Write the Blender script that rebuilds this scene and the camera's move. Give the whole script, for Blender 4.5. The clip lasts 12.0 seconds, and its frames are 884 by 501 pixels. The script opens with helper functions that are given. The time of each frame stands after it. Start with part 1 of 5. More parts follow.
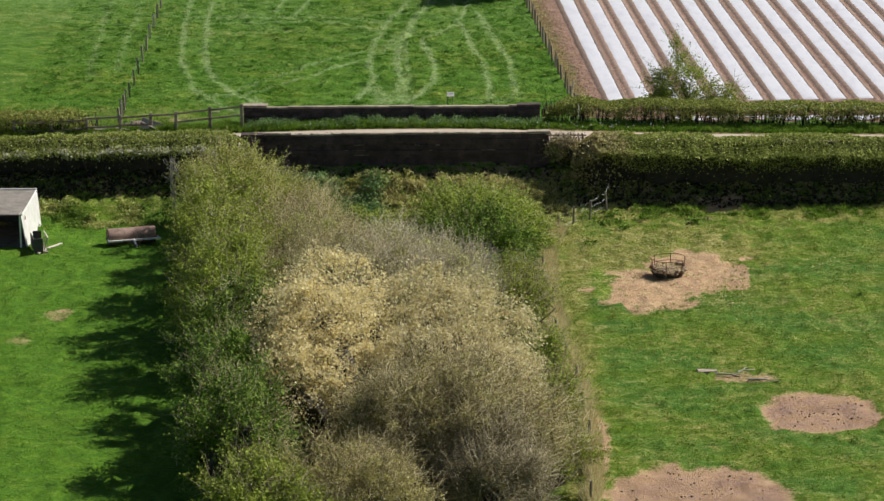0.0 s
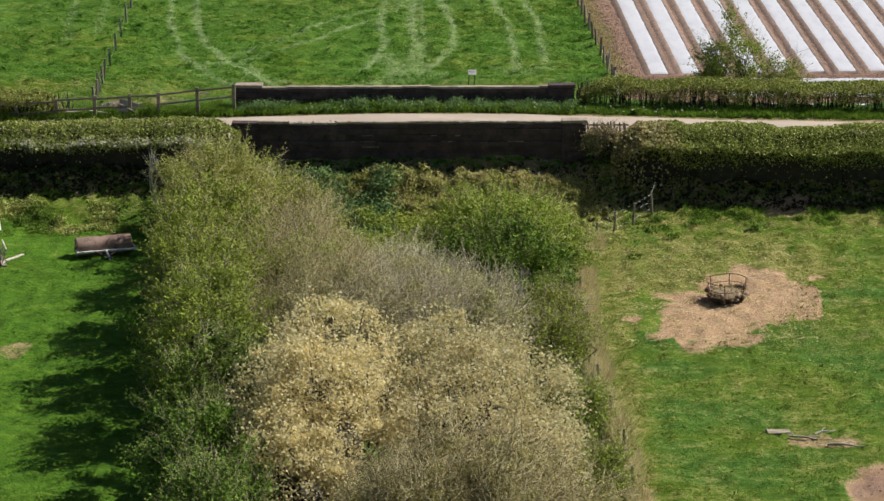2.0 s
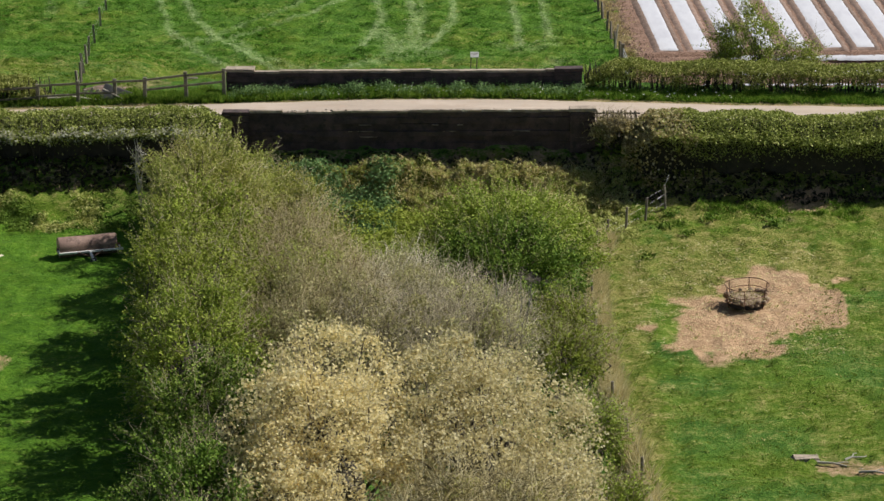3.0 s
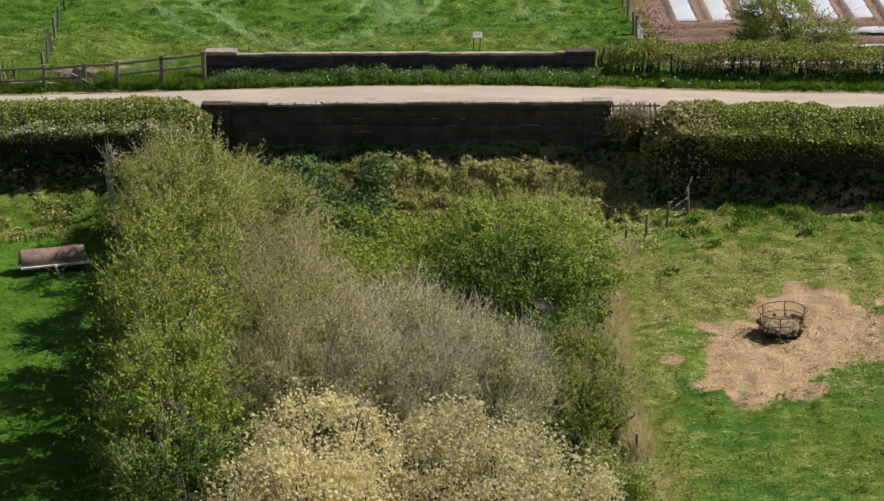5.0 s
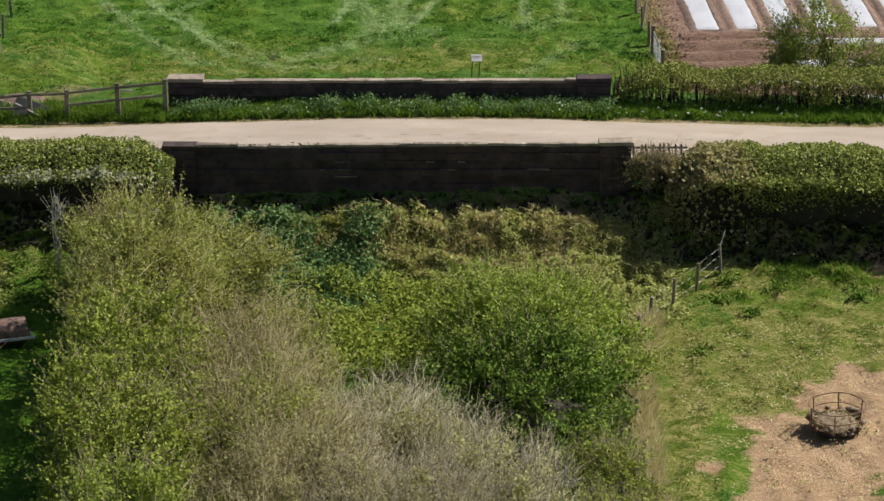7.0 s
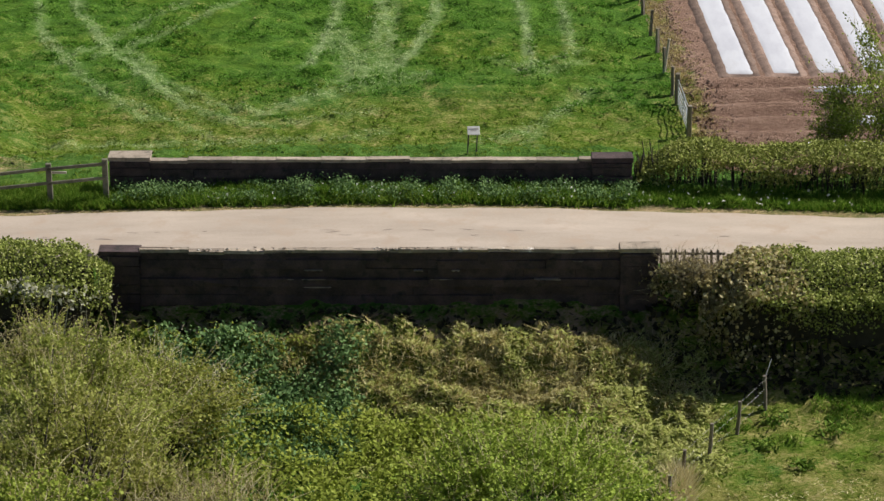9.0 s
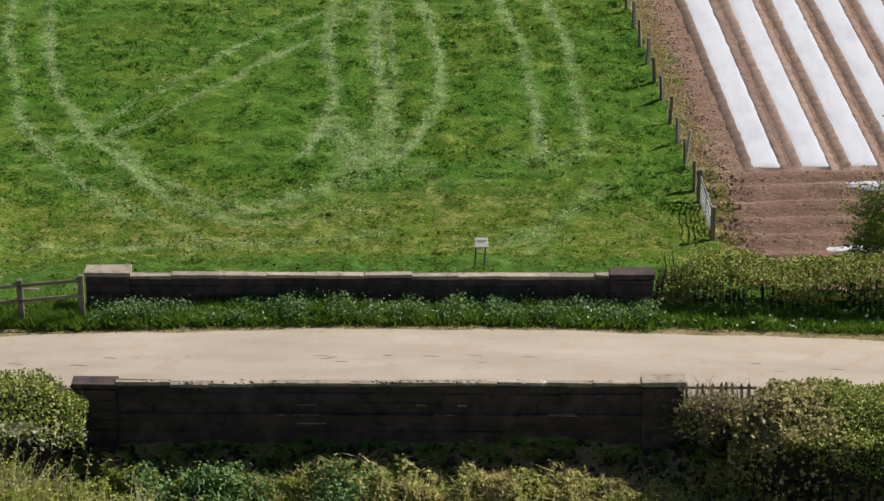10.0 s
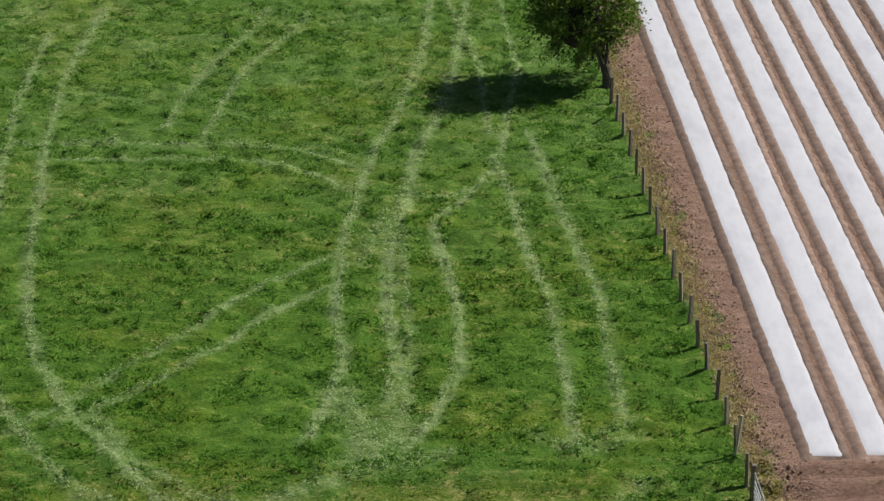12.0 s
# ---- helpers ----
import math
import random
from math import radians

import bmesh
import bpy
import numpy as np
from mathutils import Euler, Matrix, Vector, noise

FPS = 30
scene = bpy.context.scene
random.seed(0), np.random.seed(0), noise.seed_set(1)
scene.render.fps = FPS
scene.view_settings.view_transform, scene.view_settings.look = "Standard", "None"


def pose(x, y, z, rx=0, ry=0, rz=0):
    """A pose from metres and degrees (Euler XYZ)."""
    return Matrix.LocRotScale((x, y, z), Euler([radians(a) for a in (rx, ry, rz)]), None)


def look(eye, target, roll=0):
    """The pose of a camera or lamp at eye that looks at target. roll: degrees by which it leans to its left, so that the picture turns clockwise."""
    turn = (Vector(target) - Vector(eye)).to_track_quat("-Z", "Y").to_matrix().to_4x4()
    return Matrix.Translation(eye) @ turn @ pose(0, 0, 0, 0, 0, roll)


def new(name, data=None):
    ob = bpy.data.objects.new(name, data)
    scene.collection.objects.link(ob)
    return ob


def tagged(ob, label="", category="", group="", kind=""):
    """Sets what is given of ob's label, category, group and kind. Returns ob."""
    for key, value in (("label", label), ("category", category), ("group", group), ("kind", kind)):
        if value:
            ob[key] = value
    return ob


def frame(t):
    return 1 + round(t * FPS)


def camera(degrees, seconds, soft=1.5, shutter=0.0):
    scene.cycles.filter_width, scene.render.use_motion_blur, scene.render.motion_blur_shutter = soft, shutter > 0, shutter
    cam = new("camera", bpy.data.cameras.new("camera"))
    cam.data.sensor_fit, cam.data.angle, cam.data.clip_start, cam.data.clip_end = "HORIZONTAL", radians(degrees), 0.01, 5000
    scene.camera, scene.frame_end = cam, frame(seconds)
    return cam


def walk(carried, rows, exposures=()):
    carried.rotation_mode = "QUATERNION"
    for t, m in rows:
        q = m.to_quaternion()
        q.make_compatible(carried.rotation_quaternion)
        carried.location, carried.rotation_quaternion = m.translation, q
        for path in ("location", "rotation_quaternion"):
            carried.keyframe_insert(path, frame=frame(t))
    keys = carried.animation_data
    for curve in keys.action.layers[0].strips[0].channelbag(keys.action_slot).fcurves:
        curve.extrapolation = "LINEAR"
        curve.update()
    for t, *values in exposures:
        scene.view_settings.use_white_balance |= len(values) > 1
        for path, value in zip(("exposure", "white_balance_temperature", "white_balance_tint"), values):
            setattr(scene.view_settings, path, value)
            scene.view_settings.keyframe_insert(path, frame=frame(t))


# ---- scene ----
cam = camera(16.81, 12.0, soft=1.5)
PATH = [
    (0, (6.735, -173.602, 37.552), (5.601, -125.239, 24.913), -0.57),
    (0.5, (6.673, -167.056, 37.491), (5.416, -118.809, 24.428), -0.54),
    (1, (6.442, -161.069, 37.309), (5.114, -112.930, 23.861), -0.51),
    (1.5, (6.167, -155.664, 37.270), (4.810, -107.648, 23.393), -0.46),
    (2, (5.924, -150.905, 37.408), (4.556, -103.030, 23.053), -0.49),
    (2.5, (5.605, -146.714, 37.824), (4.285, -99.010, 22.903), -0.52),
    (3, (5.229, -142.961, 38.303), (4.005, -95.438, 22.807), -0.59),
    (5, (4.363, -129.605, 39.259), (3.346, -82.693, 21.991), -0.51),
    (5.5, (4.195, -126.207, 39.252), (3.190, -79.395, 21.712), -0.51),
    (6, (3.927, -122.192, 39.229), (3.013, -75.504, 21.358), -0.50),
    (6.5, (3.535, -117.843, 39.086), (2.814, -71.276, 20.892), -0.41),
    (7, (3.324, -112.673, 38.755), (2.698, -66.242, 20.215), -0.37),
    (8.8, (3.174, -95.308, 38.769), (2.679, -49.516, 18.698), -0.18),
    (9, (3.120, -93.180, 38.650), (2.643, -47.407, 18.535), -0.22),
    (9.5, (3.023, -88.664, 38.537), (2.554, -42.894, 18.415), -0.16),
    (10, (2.928, -84.440, 38.699), (2.427, -38.609, 18.718), -0.10),
    (10.5, (2.854, -80.169, 38.853), (2.276, -34.188, 19.223), -0.05),
    (11, (2.809, -76.217, 39.449), (2.153, -30.150, 20.021), -0.14),
    (11.5, (2.441, -73.410, 39.796), (1.850, -27.168, 20.787), 0.05),
    (12, (2.178, -70.933, 40.269), (1.619, -24.531, 21.652), 0.18),
]
walk(cam, [(t, look(eye, target, roll)) for t, eye, target, roll in PATH], [(0, 0.16), (3, 0.12), (6, 0.10), (9, 0.10), (12, -0.05)])

# ---- light ----
SUN = Vector((0.95, 0.42, 1.03)).normalized()
world = bpy.data.worlds.new("sky")
scene.world = world
world.use_nodes = True
_wn = world.node_tree.nodes
_sky = _wn.new("ShaderNodeTexSky")
_sky.sky_type = "NISHITA"
_sky.sun_disc = False
_sky.sun_elevation = math.asin(SUN.z)
_sky.sun_rotation = math.atan2(SUN.x, SUN.y)
world.node_tree.links.new(_sky.outputs[0], _wn["Background"].inputs[0])
_wn["Background"].inputs[1].default_value = 0.05
_sun = bpy.data.lights.new("sun", "SUN")
_sun.energy, _sun.angle, _sun.color = 5.0, radians(0.5), (1.0, 0.95, 0.87)
_so = new("sun", _sun)
_so.matrix_world = look(SUN * 100, (0, 0, 0))

# ---- materials ----
rng = np.random.default_rng(7)


def nodes_of(name):
    m = bpy.data.materials.new(name)
    m.use_nodes = True
    return m, m.node_tree.nodes, m.node_tree.links, m.node_tree.nodes["Principled BSDF"]


def ramp(n, l, fac, stops):
    r = n.new("ShaderNodeValToRGB")
    while len(r.color_ramp.elements) < len(stops):
        r.color_ramp.elements.new(0.5)
    for e, (p, c) in zip(r.color_ramp.elements, stops):
        e.position, e.color = p, (*c, 1)
    l.new(fac, r.inputs[0])
    return r.outputs[0]


def noise_tex(n, l, scale, detail=5.0, rough=0.6, stretch=None):
    g = n.new("ShaderNodeNewGeometry")
    src = g.outputs["Position"]
    if stretch:
        mp = n.new("ShaderNodeMapping")
        mp.inputs["Scale"].default_value = stretch
        l.new(src, mp.inputs[0])
        src = mp.outputs[0]
    t = n.new("ShaderNodeTexNoise")
    t.inputs["Scale"].default_value, t.inputs["Detail"].default_value, t.inputs["Roughness"].default_value = scale, detail, rough
    l.new(src, t.inputs["Vector"])
    return t.outputs[0]


def mix(n, l, fac, a, b, kind="MIX"):
    m = n.new("ShaderNodeMix")
    m.data_type, m.blend_type = "RGBA", kind
    if isinstance(fac, float):
        m.inputs[0].default_value = fac
    else:
        l.new(fac, m.inputs[0])
    for k, v in ((6, a), (7, b)):
        if isinstance(v, tuple):
            m.inputs[k].default_value = (*v, 1)
        else:
            l.new(v, m.inputs[k])
    return m.outputs[2]


def mathn(n, l, op, a, b=0.0, clamp=False):
    m = n.new("ShaderNodeMath")
    m.operation, m.use_clamp = op, clamp
    for k, v in ((0, a), (1, b)):
        if isinstance(v, (int, float)):
            m.inputs[k].default_value = v
        else:
            l.new(v, m.inputs[k])
    return m.outputs[0]


def bump(n, l, p, height, strength, dist):
    b = n.new("ShaderNodeBump")
    b.inputs["Strength"].default_value, b.inputs["Distance"].default_value = strength, dist
    l.new(height, b.inputs["Height"])
    l.new(b.outputs[0], p.inputs["Normal"])


def solid(name, dark, light, rough=0.85, scale=3.0, fine=40.0, metal=0.0, bump_d=0.01, per_object=0.25, stretch=None, stain=None):
    """A worn surface: two scales of noise between two colours, a stain colour, grain in relief."""
    m, n, l, p = nodes_of(name)
    big = noise_tex(n, l, scale, 4, 0.6, stretch)
    small = noise_tex(n, l, fine, 5, 0.7, stretch)
    col = ramp(n, l, mathn(n, l, "ADD", mathn(n, l, "MULTIPLY", big, 0.6), mathn(n, l, "MULTIPLY", small, 0.4)), [(0.36, dark), (0.64, light)])
    if stain:
        col = mix(n, l, ramp(n, l, noise_tex(n, l, scale * 1.7, 6, 0.7), [(0.52, (0, 0, 0)), (0.66, (1, 1, 1))]), col, stain)
    o = n.new("ShaderNodeObjectInfo")
    v = mathn(n, l, "ADD", mathn(n, l, "MULTIPLY", o.outputs["Random"], per_object * 2), 1 - per_object)
    hsv = n.new("ShaderNodeHueSaturation")
    l.new(col, hsv.inputs["Color"])
    l.new(v, hsv.inputs["Value"])
    l.new(hsv.outputs[0], p.inputs["Base Color"])
    p.inputs["Roughness"].default_value, p.inputs["Metallic"].default_value = rough, metal
    bump(n, l, p, small, 0.6, bump_d)
    return m


def foliage(name, stops, trans=0.45, rough=0.65, patch=0.35):
    """Leaves: each leaf its own tone, patches across the crown, light let through."""
    m, n, l, p = nodes_of(name)
    g = n.new("ShaderNodeNewGeometry")
    big = noise_tex(n, l, 0.45, 3, 0.6)
    f = mathn(n, l, "ADD", mathn(n, l, "MULTIPLY", g.outputs["Random Per Island"], 1 - patch), mathn(n, l, "MULTIPLY", big, patch))
    col = ramp(n, l, f, stops)
    o = n.new("ShaderNodeObjectInfo")
    hs = n.new("ShaderNodeHueSaturation")
    l.new(col, hs.inputs["Color"])
    l.new(mathn(n, l, "ADD", mathn(n, l, "MULTIPLY", o.outputs["Random"], 0.26), 0.88), hs.inputs["Value"])
    l.new(mathn(n, l, "ADD", mathn(n, l, "MULTIPLY", o.outputs["Random"], 0.018), 0.491), hs.inputs["Hue"])
    col = hs.outputs[0]
    l.new(col, p.inputs["Base Color"])
    p.inputs["Roughness"].default_value = rough
    p.inputs["Specular IOR Level"].default_value = 0.09
    t = n.new("ShaderNodeBsdfTranslucent")
    l.new(col, t.inputs[0])
    mx = n.new("ShaderNodeMixShader")
    mx.inputs[0].default_value = trans
    l.new(p.outputs[0], mx.inputs[1])
    l.new(t.outputs[0], mx.inputs[2])
    l.new(mx.outputs[0], n["Material Output"].inputs[0])
    return m


def ground_material():
    m, n, l, p = nodes_of("ground")
    at = n.new("ShaderNodeAttribute")
    at.attribute_name = "region"
    sep = n.new("ShaderNodeSeparateColor")
    l.new(at.outputs["Color"], sep.inputs[0])
    soil, sand, dry = sep.outputs
    lush = at.outputs["Alpha"]
    # Clippings mask; it also carries the far meadow's painted sheen.
    am = n.new("ShaderNodeAttribute")
    am.attribute_name = "mown"
    n_big, n_mid, n_fine = noise_tex(n, l, 0.25, 4), noise_tex(n, l, 1.9, 5, 0.65, (0.55, 1, 1)), noise_tex(n, l, 12, 5, 0.75, (0.6, 1, 1))
    f = mathn(n, l, "ADD", mathn(n, l, "MULTIPLY", n_mid, 0.45), mathn(n, l, "MULTIPLY", n_fine, 0.55))
    grass = ramp(n, l, f, [(0.33, (0.028, 0.078, 0.010)), (0.49, (0.070, 0.160, 0.020)), (0.66, (0.15, 0.27, 0.055))])
    lushc = ramp(n, l, f, [(0.34, (0.036, 0.10, 0.007)), (0.5, (0.082, 0.19, 0.012)), (0.68, (0.16, 0.30, 0.025))])
    dryc = ramp(n, l, f, [(0.32, (0.08, 0.09, 0.018)), (0.5, (0.21, 0.215, 0.05)), (0.66, (0.44, 0.38, 0.16))])
    soilc = ramp(n, l, f, [(0.3, (0.14, 0.083, 0.06)), (0.5, (0.285, 0.18, 0.133)), (0.7, (0.45, 0.31, 0.235))])
    sandc = ramp(n, l, f, [(0.3, (0.30, 0.185, 0.10)), (0.5, (0.49, 0.325, 0.195)), (0.7, (0.64, 0.47, 0.30))])

    def soft(mask, k=0.7, width=0.25):
        a = mathn(n, l, "ADD", mask, mathn(n, l, "MULTIPLY", mathn(n, l, "SUBTRACT", f, 0.5), k * 3.2))
        return ramp(n, l, a, [(0.5 - width / 2, (0, 0, 0)), (0.5 + width / 2, (1, 1, 1))])

    col = mix(n, l, soft(lush, 0.5, 0.7), grass, lushc)
    lime = ramp(n, l, f, [(0.33, (0.04, 0.085, 0.005)), (0.5, (0.11, 0.185, 0.012)), (0.66, (0.21, 0.29, 0.04))])
    col = mix(n, l, ramp(n, l, mathn(n, l, "ADD", noise_tex(n, l, 0.32, 4, 0.6, (0.6, 1, 1)), mathn(n, l, "MULTIPLY", dry, 0.75)), [(0.57, (0, 0, 0)), (0.78, (0.85, 0.85, 0.85))]), col, lime)
    col = mix(n, l, soft(dry, 1.0, 0.6), col, dryc)
    clip = ramp(n, l, f, [(0.34, (0.12, 0.21, 0.055)), (0.5, (0.25, 0.35, 0.14)), (0.66, (0.40, 0.49, 0.25))])
    streak = noise_tex(n, l, 3.2, 5, 0.7, (1, 0.45, 1))
    laid = mathn(n, l, "MULTIPLY", am.outputs["Fac"], ramp(n, l, streak, [(0.36, (0.15, 0.15, 0.15)), (0.56, (1, 1, 1))]))
    col = mix(n, l, laid, col, clip)
    col = mix(n, l, soft(sand, 0.6, 0.55), col, sandc)
    col = mix(n, l, soft(soil, 0.5), col, soilc)
    col = mix(n, l, 0.5, col, ramp(n, l, n_big, [(0.3, (0.84, 0.84, 0.84)), (0.7, (1.0, 1.0, 1.0))]), "MULTIPLY")
    l.new(col, p.inputs["Base Color"])
    p.inputs["Roughness"].default_value = 0.95
    p.inputs["Specular IOR Level"].default_value = 0.15
    bump(n, l, p, f, 1.0, 0.15)
    return m


M_GROUND = ground_material()
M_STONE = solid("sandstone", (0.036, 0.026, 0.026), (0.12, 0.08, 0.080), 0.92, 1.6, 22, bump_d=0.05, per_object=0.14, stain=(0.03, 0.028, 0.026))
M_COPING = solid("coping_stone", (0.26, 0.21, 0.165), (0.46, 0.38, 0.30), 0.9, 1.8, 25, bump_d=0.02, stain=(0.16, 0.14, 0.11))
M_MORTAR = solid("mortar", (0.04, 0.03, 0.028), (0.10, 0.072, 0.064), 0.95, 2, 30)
M_LICHEN = solid("lichened_coping", (0.26, 0.21, 0.165), (0.46, 0.38, 0.30), 0.95, 1.6, 25, stain=(0.82, 0.80, 0.76))
M_ROAD = solid("lane_surface", (0.37, 0.305, 0.245), (0.53, 0.445, 0.37), 0.92, 0.5, 30, bump_d=0.008, per_object=0, stretch=(0.35, 1.6, 1), stain=(0.43, 0.34, 0.265))
M_CRACK = solid("road_crack", (0.2, 0.165, 0.14), (0.34, 0.28, 0.235), 0.95, 3, 30)
M_WOOD = solid("weathered_wood", (0.13, 0.105, 0.08), (0.30, 0.26, 0.21), 0.85, 4, 40, bump_d=0.01, stretch=(1, 1, 0.15))
M_RAIL = solid("grey_green_rail", (0.10, 0.095, 0.065), (0.24, 0.225, 0.165), 0.85, 4, 40, bump_d=0.01)
M_PALE_WOOD = solid("pale_wood", (0.42, 0.38, 0.31), (0.62, 0.57, 0.48), 0.8, 4, 40)
# Near-black stem colour; on the inner cores it paints shade between leaves.
M_UNDERWOOD_SHADE = solid("underwood_shade", (0.022, 0.02, 0.014), (0.06, 0.05, 0.036), 0.95, 3, 30, per_object=0.1)
M_BARK = solid("bark", (0.05, 0.042, 0.033), (0.15, 0.125, 0.10), 0.95, 3, 30, per_object=0.1)
M_PALE_BARK = solid("pale_bark", (0.28, 0.26, 0.22), (0.5, 0.48, 0.42), 0.9, 3, 30, per_object=0.1)
M_GALV = solid("galvanised_steel", (0.42, 0.44, 0.45), (0.62, 0.64, 0.64), 0.5, 5, 50, metal=0.6, bump_d=0.001)
M_WIRE = solid("fence_wire", (0.30, 0.30, 0.29), (0.5, 0.5, 0.48), 0.55, 5, 50, metal=0.5, bump_d=0.001)
M_RUST = solid("rusty_steel", (0.10, 0.05, 0.035), (0.27, 0.15, 0.10), 0.8, 3, 30, metal=0.15, bump_d=0.004)
M_ROLLER = solid("rusty_roller", (0.19, 0.115, 0.09), (0.40, 0.27, 0.22), 0.7, 2, 20, metal=0.1, bump_d=0.004, stain=(0.10, 0.06, 0.05))
M_WHITE = solid("white_paint", (0.62, 0.61, 0.58), (0.82, 0.81, 0.78), 0.6, 2, 20, bump_d=0.002)
M_ROOF = solid("corrugated_sheet", (0.22, 0.20, 0.18), (0.42, 0.39, 0.35), 0.75, 2, 20, bump_d=0.003)
M_DARK = solid("dark_panel", (0.03, 0.03, 0.032), (0.09, 0.09, 0.09), 0.8, 2, 20)
M_HAY = solid("hay", (0.19, 0.135, 0.09), (0.42, 0.32, 0.22), 0.95, 5, 50, bump_d=0.03)
M_SLATE = solid("dark_slab", (0.07, 0.07, 0.073), (0.16, 0.16, 0.16), 0.9, 2, 25)
M_CLOD = solid("soil_clod", (0.14, 0.092, 0.072), (0.31, 0.215, 0.17), 0.95, 3, 25, bump_d=0.02)


def film_material():
    m, n, l, p = nodes_of("white_film")
    a = noise_tex(n, l, 1.3, 5, 0.6, (1, 0.35, 1))
    c = ramp(n, l, a, [(0.3, (0.55, 0.55, 0.60)), (0.55, (0.66, 0.665, 0.71)), (0.75, (0.58, 0.575, 0.60))])
    d = ramp(n, l, noise_tex(n, l, 6, 6, 0.75), [(0.62, (1, 1, 1)), (0.8, (0.72, 0.64, 0.56))])
    l.new(mix(n, l, 1.0, c, d, "MULTIPLY"), p.inputs["Base Color"])
    p.inputs["Roughness"].default_value = 0.45
    bump(n, l, p, noise_tex(n, l, 5, 4, 0.6, (0.5, 1.6, 1)), 0.35, 0.012)
    return m


M_FILM = film_material()
L_HAW = foliage("hawthorn_leaves", [(0.1, (0.12, 0.175, 0.022)), (0.5, (0.275, 0.345, 0.05)), (0.9, (0.49, 0.545, 0.13))], 0.25, patch=0.5)
# Also paints shade: the willow's front and three hawthorns of the row.
L_DARK = foliage("dark_and_shaded_leaves", [(0.1, (0.045, 0.085, 0.012)), (0.5, (0.125, 0.205, 0.028)), (0.9, (0.31, 0.42, 0.08))], 0.2)
L_YEL = foliage("catkin_yellow", [(0.08, (0.55, 0.46, 0.21)), (0.5, (0.78, 0.68, 0.37)), (0.9, (0.92, 0.85, 0.58))], 0.45)
L_BEIGE = foliage("catkin_beige", [(0.08, (0.48, 0.415, 0.19)), (0.5, (0.69, 0.62, 0.335)), (0.9, (0.85, 0.80, 0.54))], 0.45)
L_OLIVE = foliage("olive_buds", [(0.12, (0.27, 0.255, 0.07)), (0.5, (0.48, 0.445, 0.165)), (0.88, (0.7, 0.66, 0.32))], 0.45)
L_GREY = foliage("grey_buds", [(0.12, (0.27, 0.27, 0.10)), (0.5, (0.47, 0.46, 0.20)), (0.88, (0.68, 0.66, 0.36))], 0.45)
L_HEDGE = foliage("hedge_leaves", [(0.1, (0.15, 0.195, 0.035)), (0.5, (0.30, 0.35, 0.08)), (0.88, (0.56, 0.58, 0.22))], 0.18)
L_NETTLE = foliage("nettle_leaves", [(0.12, (0.065, 0.125, 0.045)), (0.5, (0.16, 0.25, 0.09)), (0.88, (0.28, 0.40, 0.17))], 0.25)
L_TUSSOCK = foliage("dry_tussock", [(0.12, (0.32, 0.26, 0.09)), (0.5, (0.55, 0.46, 0.20)), (0.88, (0.80, 0.69, 0.42))], 0.22)
L_BLADE = foliage("grass_blades", [(0.12, (0.04, 0.1, 0.008)), (0.45, (0.115, 0.22, 0.02)), (0.88, (0.31, 0.4, 0.07))], 0.4)
L_CLIP = foliage("pale_clippings", [(0.12, (0.26, 0.36, 0.13)), (0.5, (0.4, 0.5, 0.23)), (0.88, (0.56, 0.65, 0.37))], 0.3)
L_TURF = foliage("sward", [(0.12, (0.05, 0.145, 0.013)), (0.5, (0.106, 0.253, 0.024)), (0.88, (0.205, 0.375, 0.066))], 0.5, patch=0.3)
L_LIME = foliage("yellowish_sward", [(0.12, (0.08, 0.14, 0.012)), (0.5, (0.135, 0.22, 0.02)), (0.88, (0.235, 0.315, 0.05))], 0.45, patch=0.45)
L_RANK = foliage("rank_bank_grass", [(0.12, (0.2, 0.24, 0.05)), (0.5, (0.38, 0.40, 0.11)), (0.88, (0.60, 0.58, 0.25))], 0.22)
L_DEAD = foliage("withered_leaves", [(0.12, (0.26, 0.215, 0.085)), (0.5, (0.48, 0.42, 0.19)), (0.88, (0.72, 0.66, 0.4))], 0.35)
# Leaf colour with the deep shade under hedges painted in.
L_LITTER_SHADE = foliage("shade_dark_litter", [(0.12, (0.018, 0.02, 0.01)), (0.5, (0.038, 0.036, 0.02)), (0.88, (0.09, 0.075, 0.045))], 0.0, 0.95)
L_SALLOW = foliage("sallow_leaves", [(0.1, (0.16, 0.195, 0.032)), (0.5, (0.335, 0.365, 0.078)), (0.9, (0.54, 0.55, 0.185))], 0.38)
L_STRAW = foliage("straw", [(0.15, (0.36, 0.31, 0.14)), (0.5, (0.62, 0.55, 0.29)), (0.85, (0.84, 0.78, 0.5))], 0.35)
T_TWIG = foliage("grey_twigs", [(0.12, (0.16, 0.14, 0.085)), (0.5, (0.33, 0.295, 0.19)), (0.88, (0.58, 0.54, 0.40))], 0.0, 0.85)
T_OLIVE = foliage("olive_twigs", [(0.12, (0.15, 0.125, 0.05)), (0.5, (0.32, 0.28, 0.135)), (0.88, (0.60, 0.55, 0.34))], 0.0, 0.85)
T_BROWN = foliage("brown_twigs", [(0.12, (0.11, 0.09, 0.05)), (0.5, (0.24, 0.205, 0.12)), (0.88, (0.44, 0.4, 0.27))], 0.0, 0.85)
L_PALE = foliage("pale_hedge_leaves", [(0.12, (0.38, 0.38, 0.25)), (0.5, (0.6, 0.6, 0.44)), (0.88, (0.82, 0.82, 0.68))], 0.4)
M_FLOWER = foliage("white_flowers", [(0.2, (0.6, 0.6, 0.5)), (0.8, (0.85, 0.85, 0.8))], 0.2)


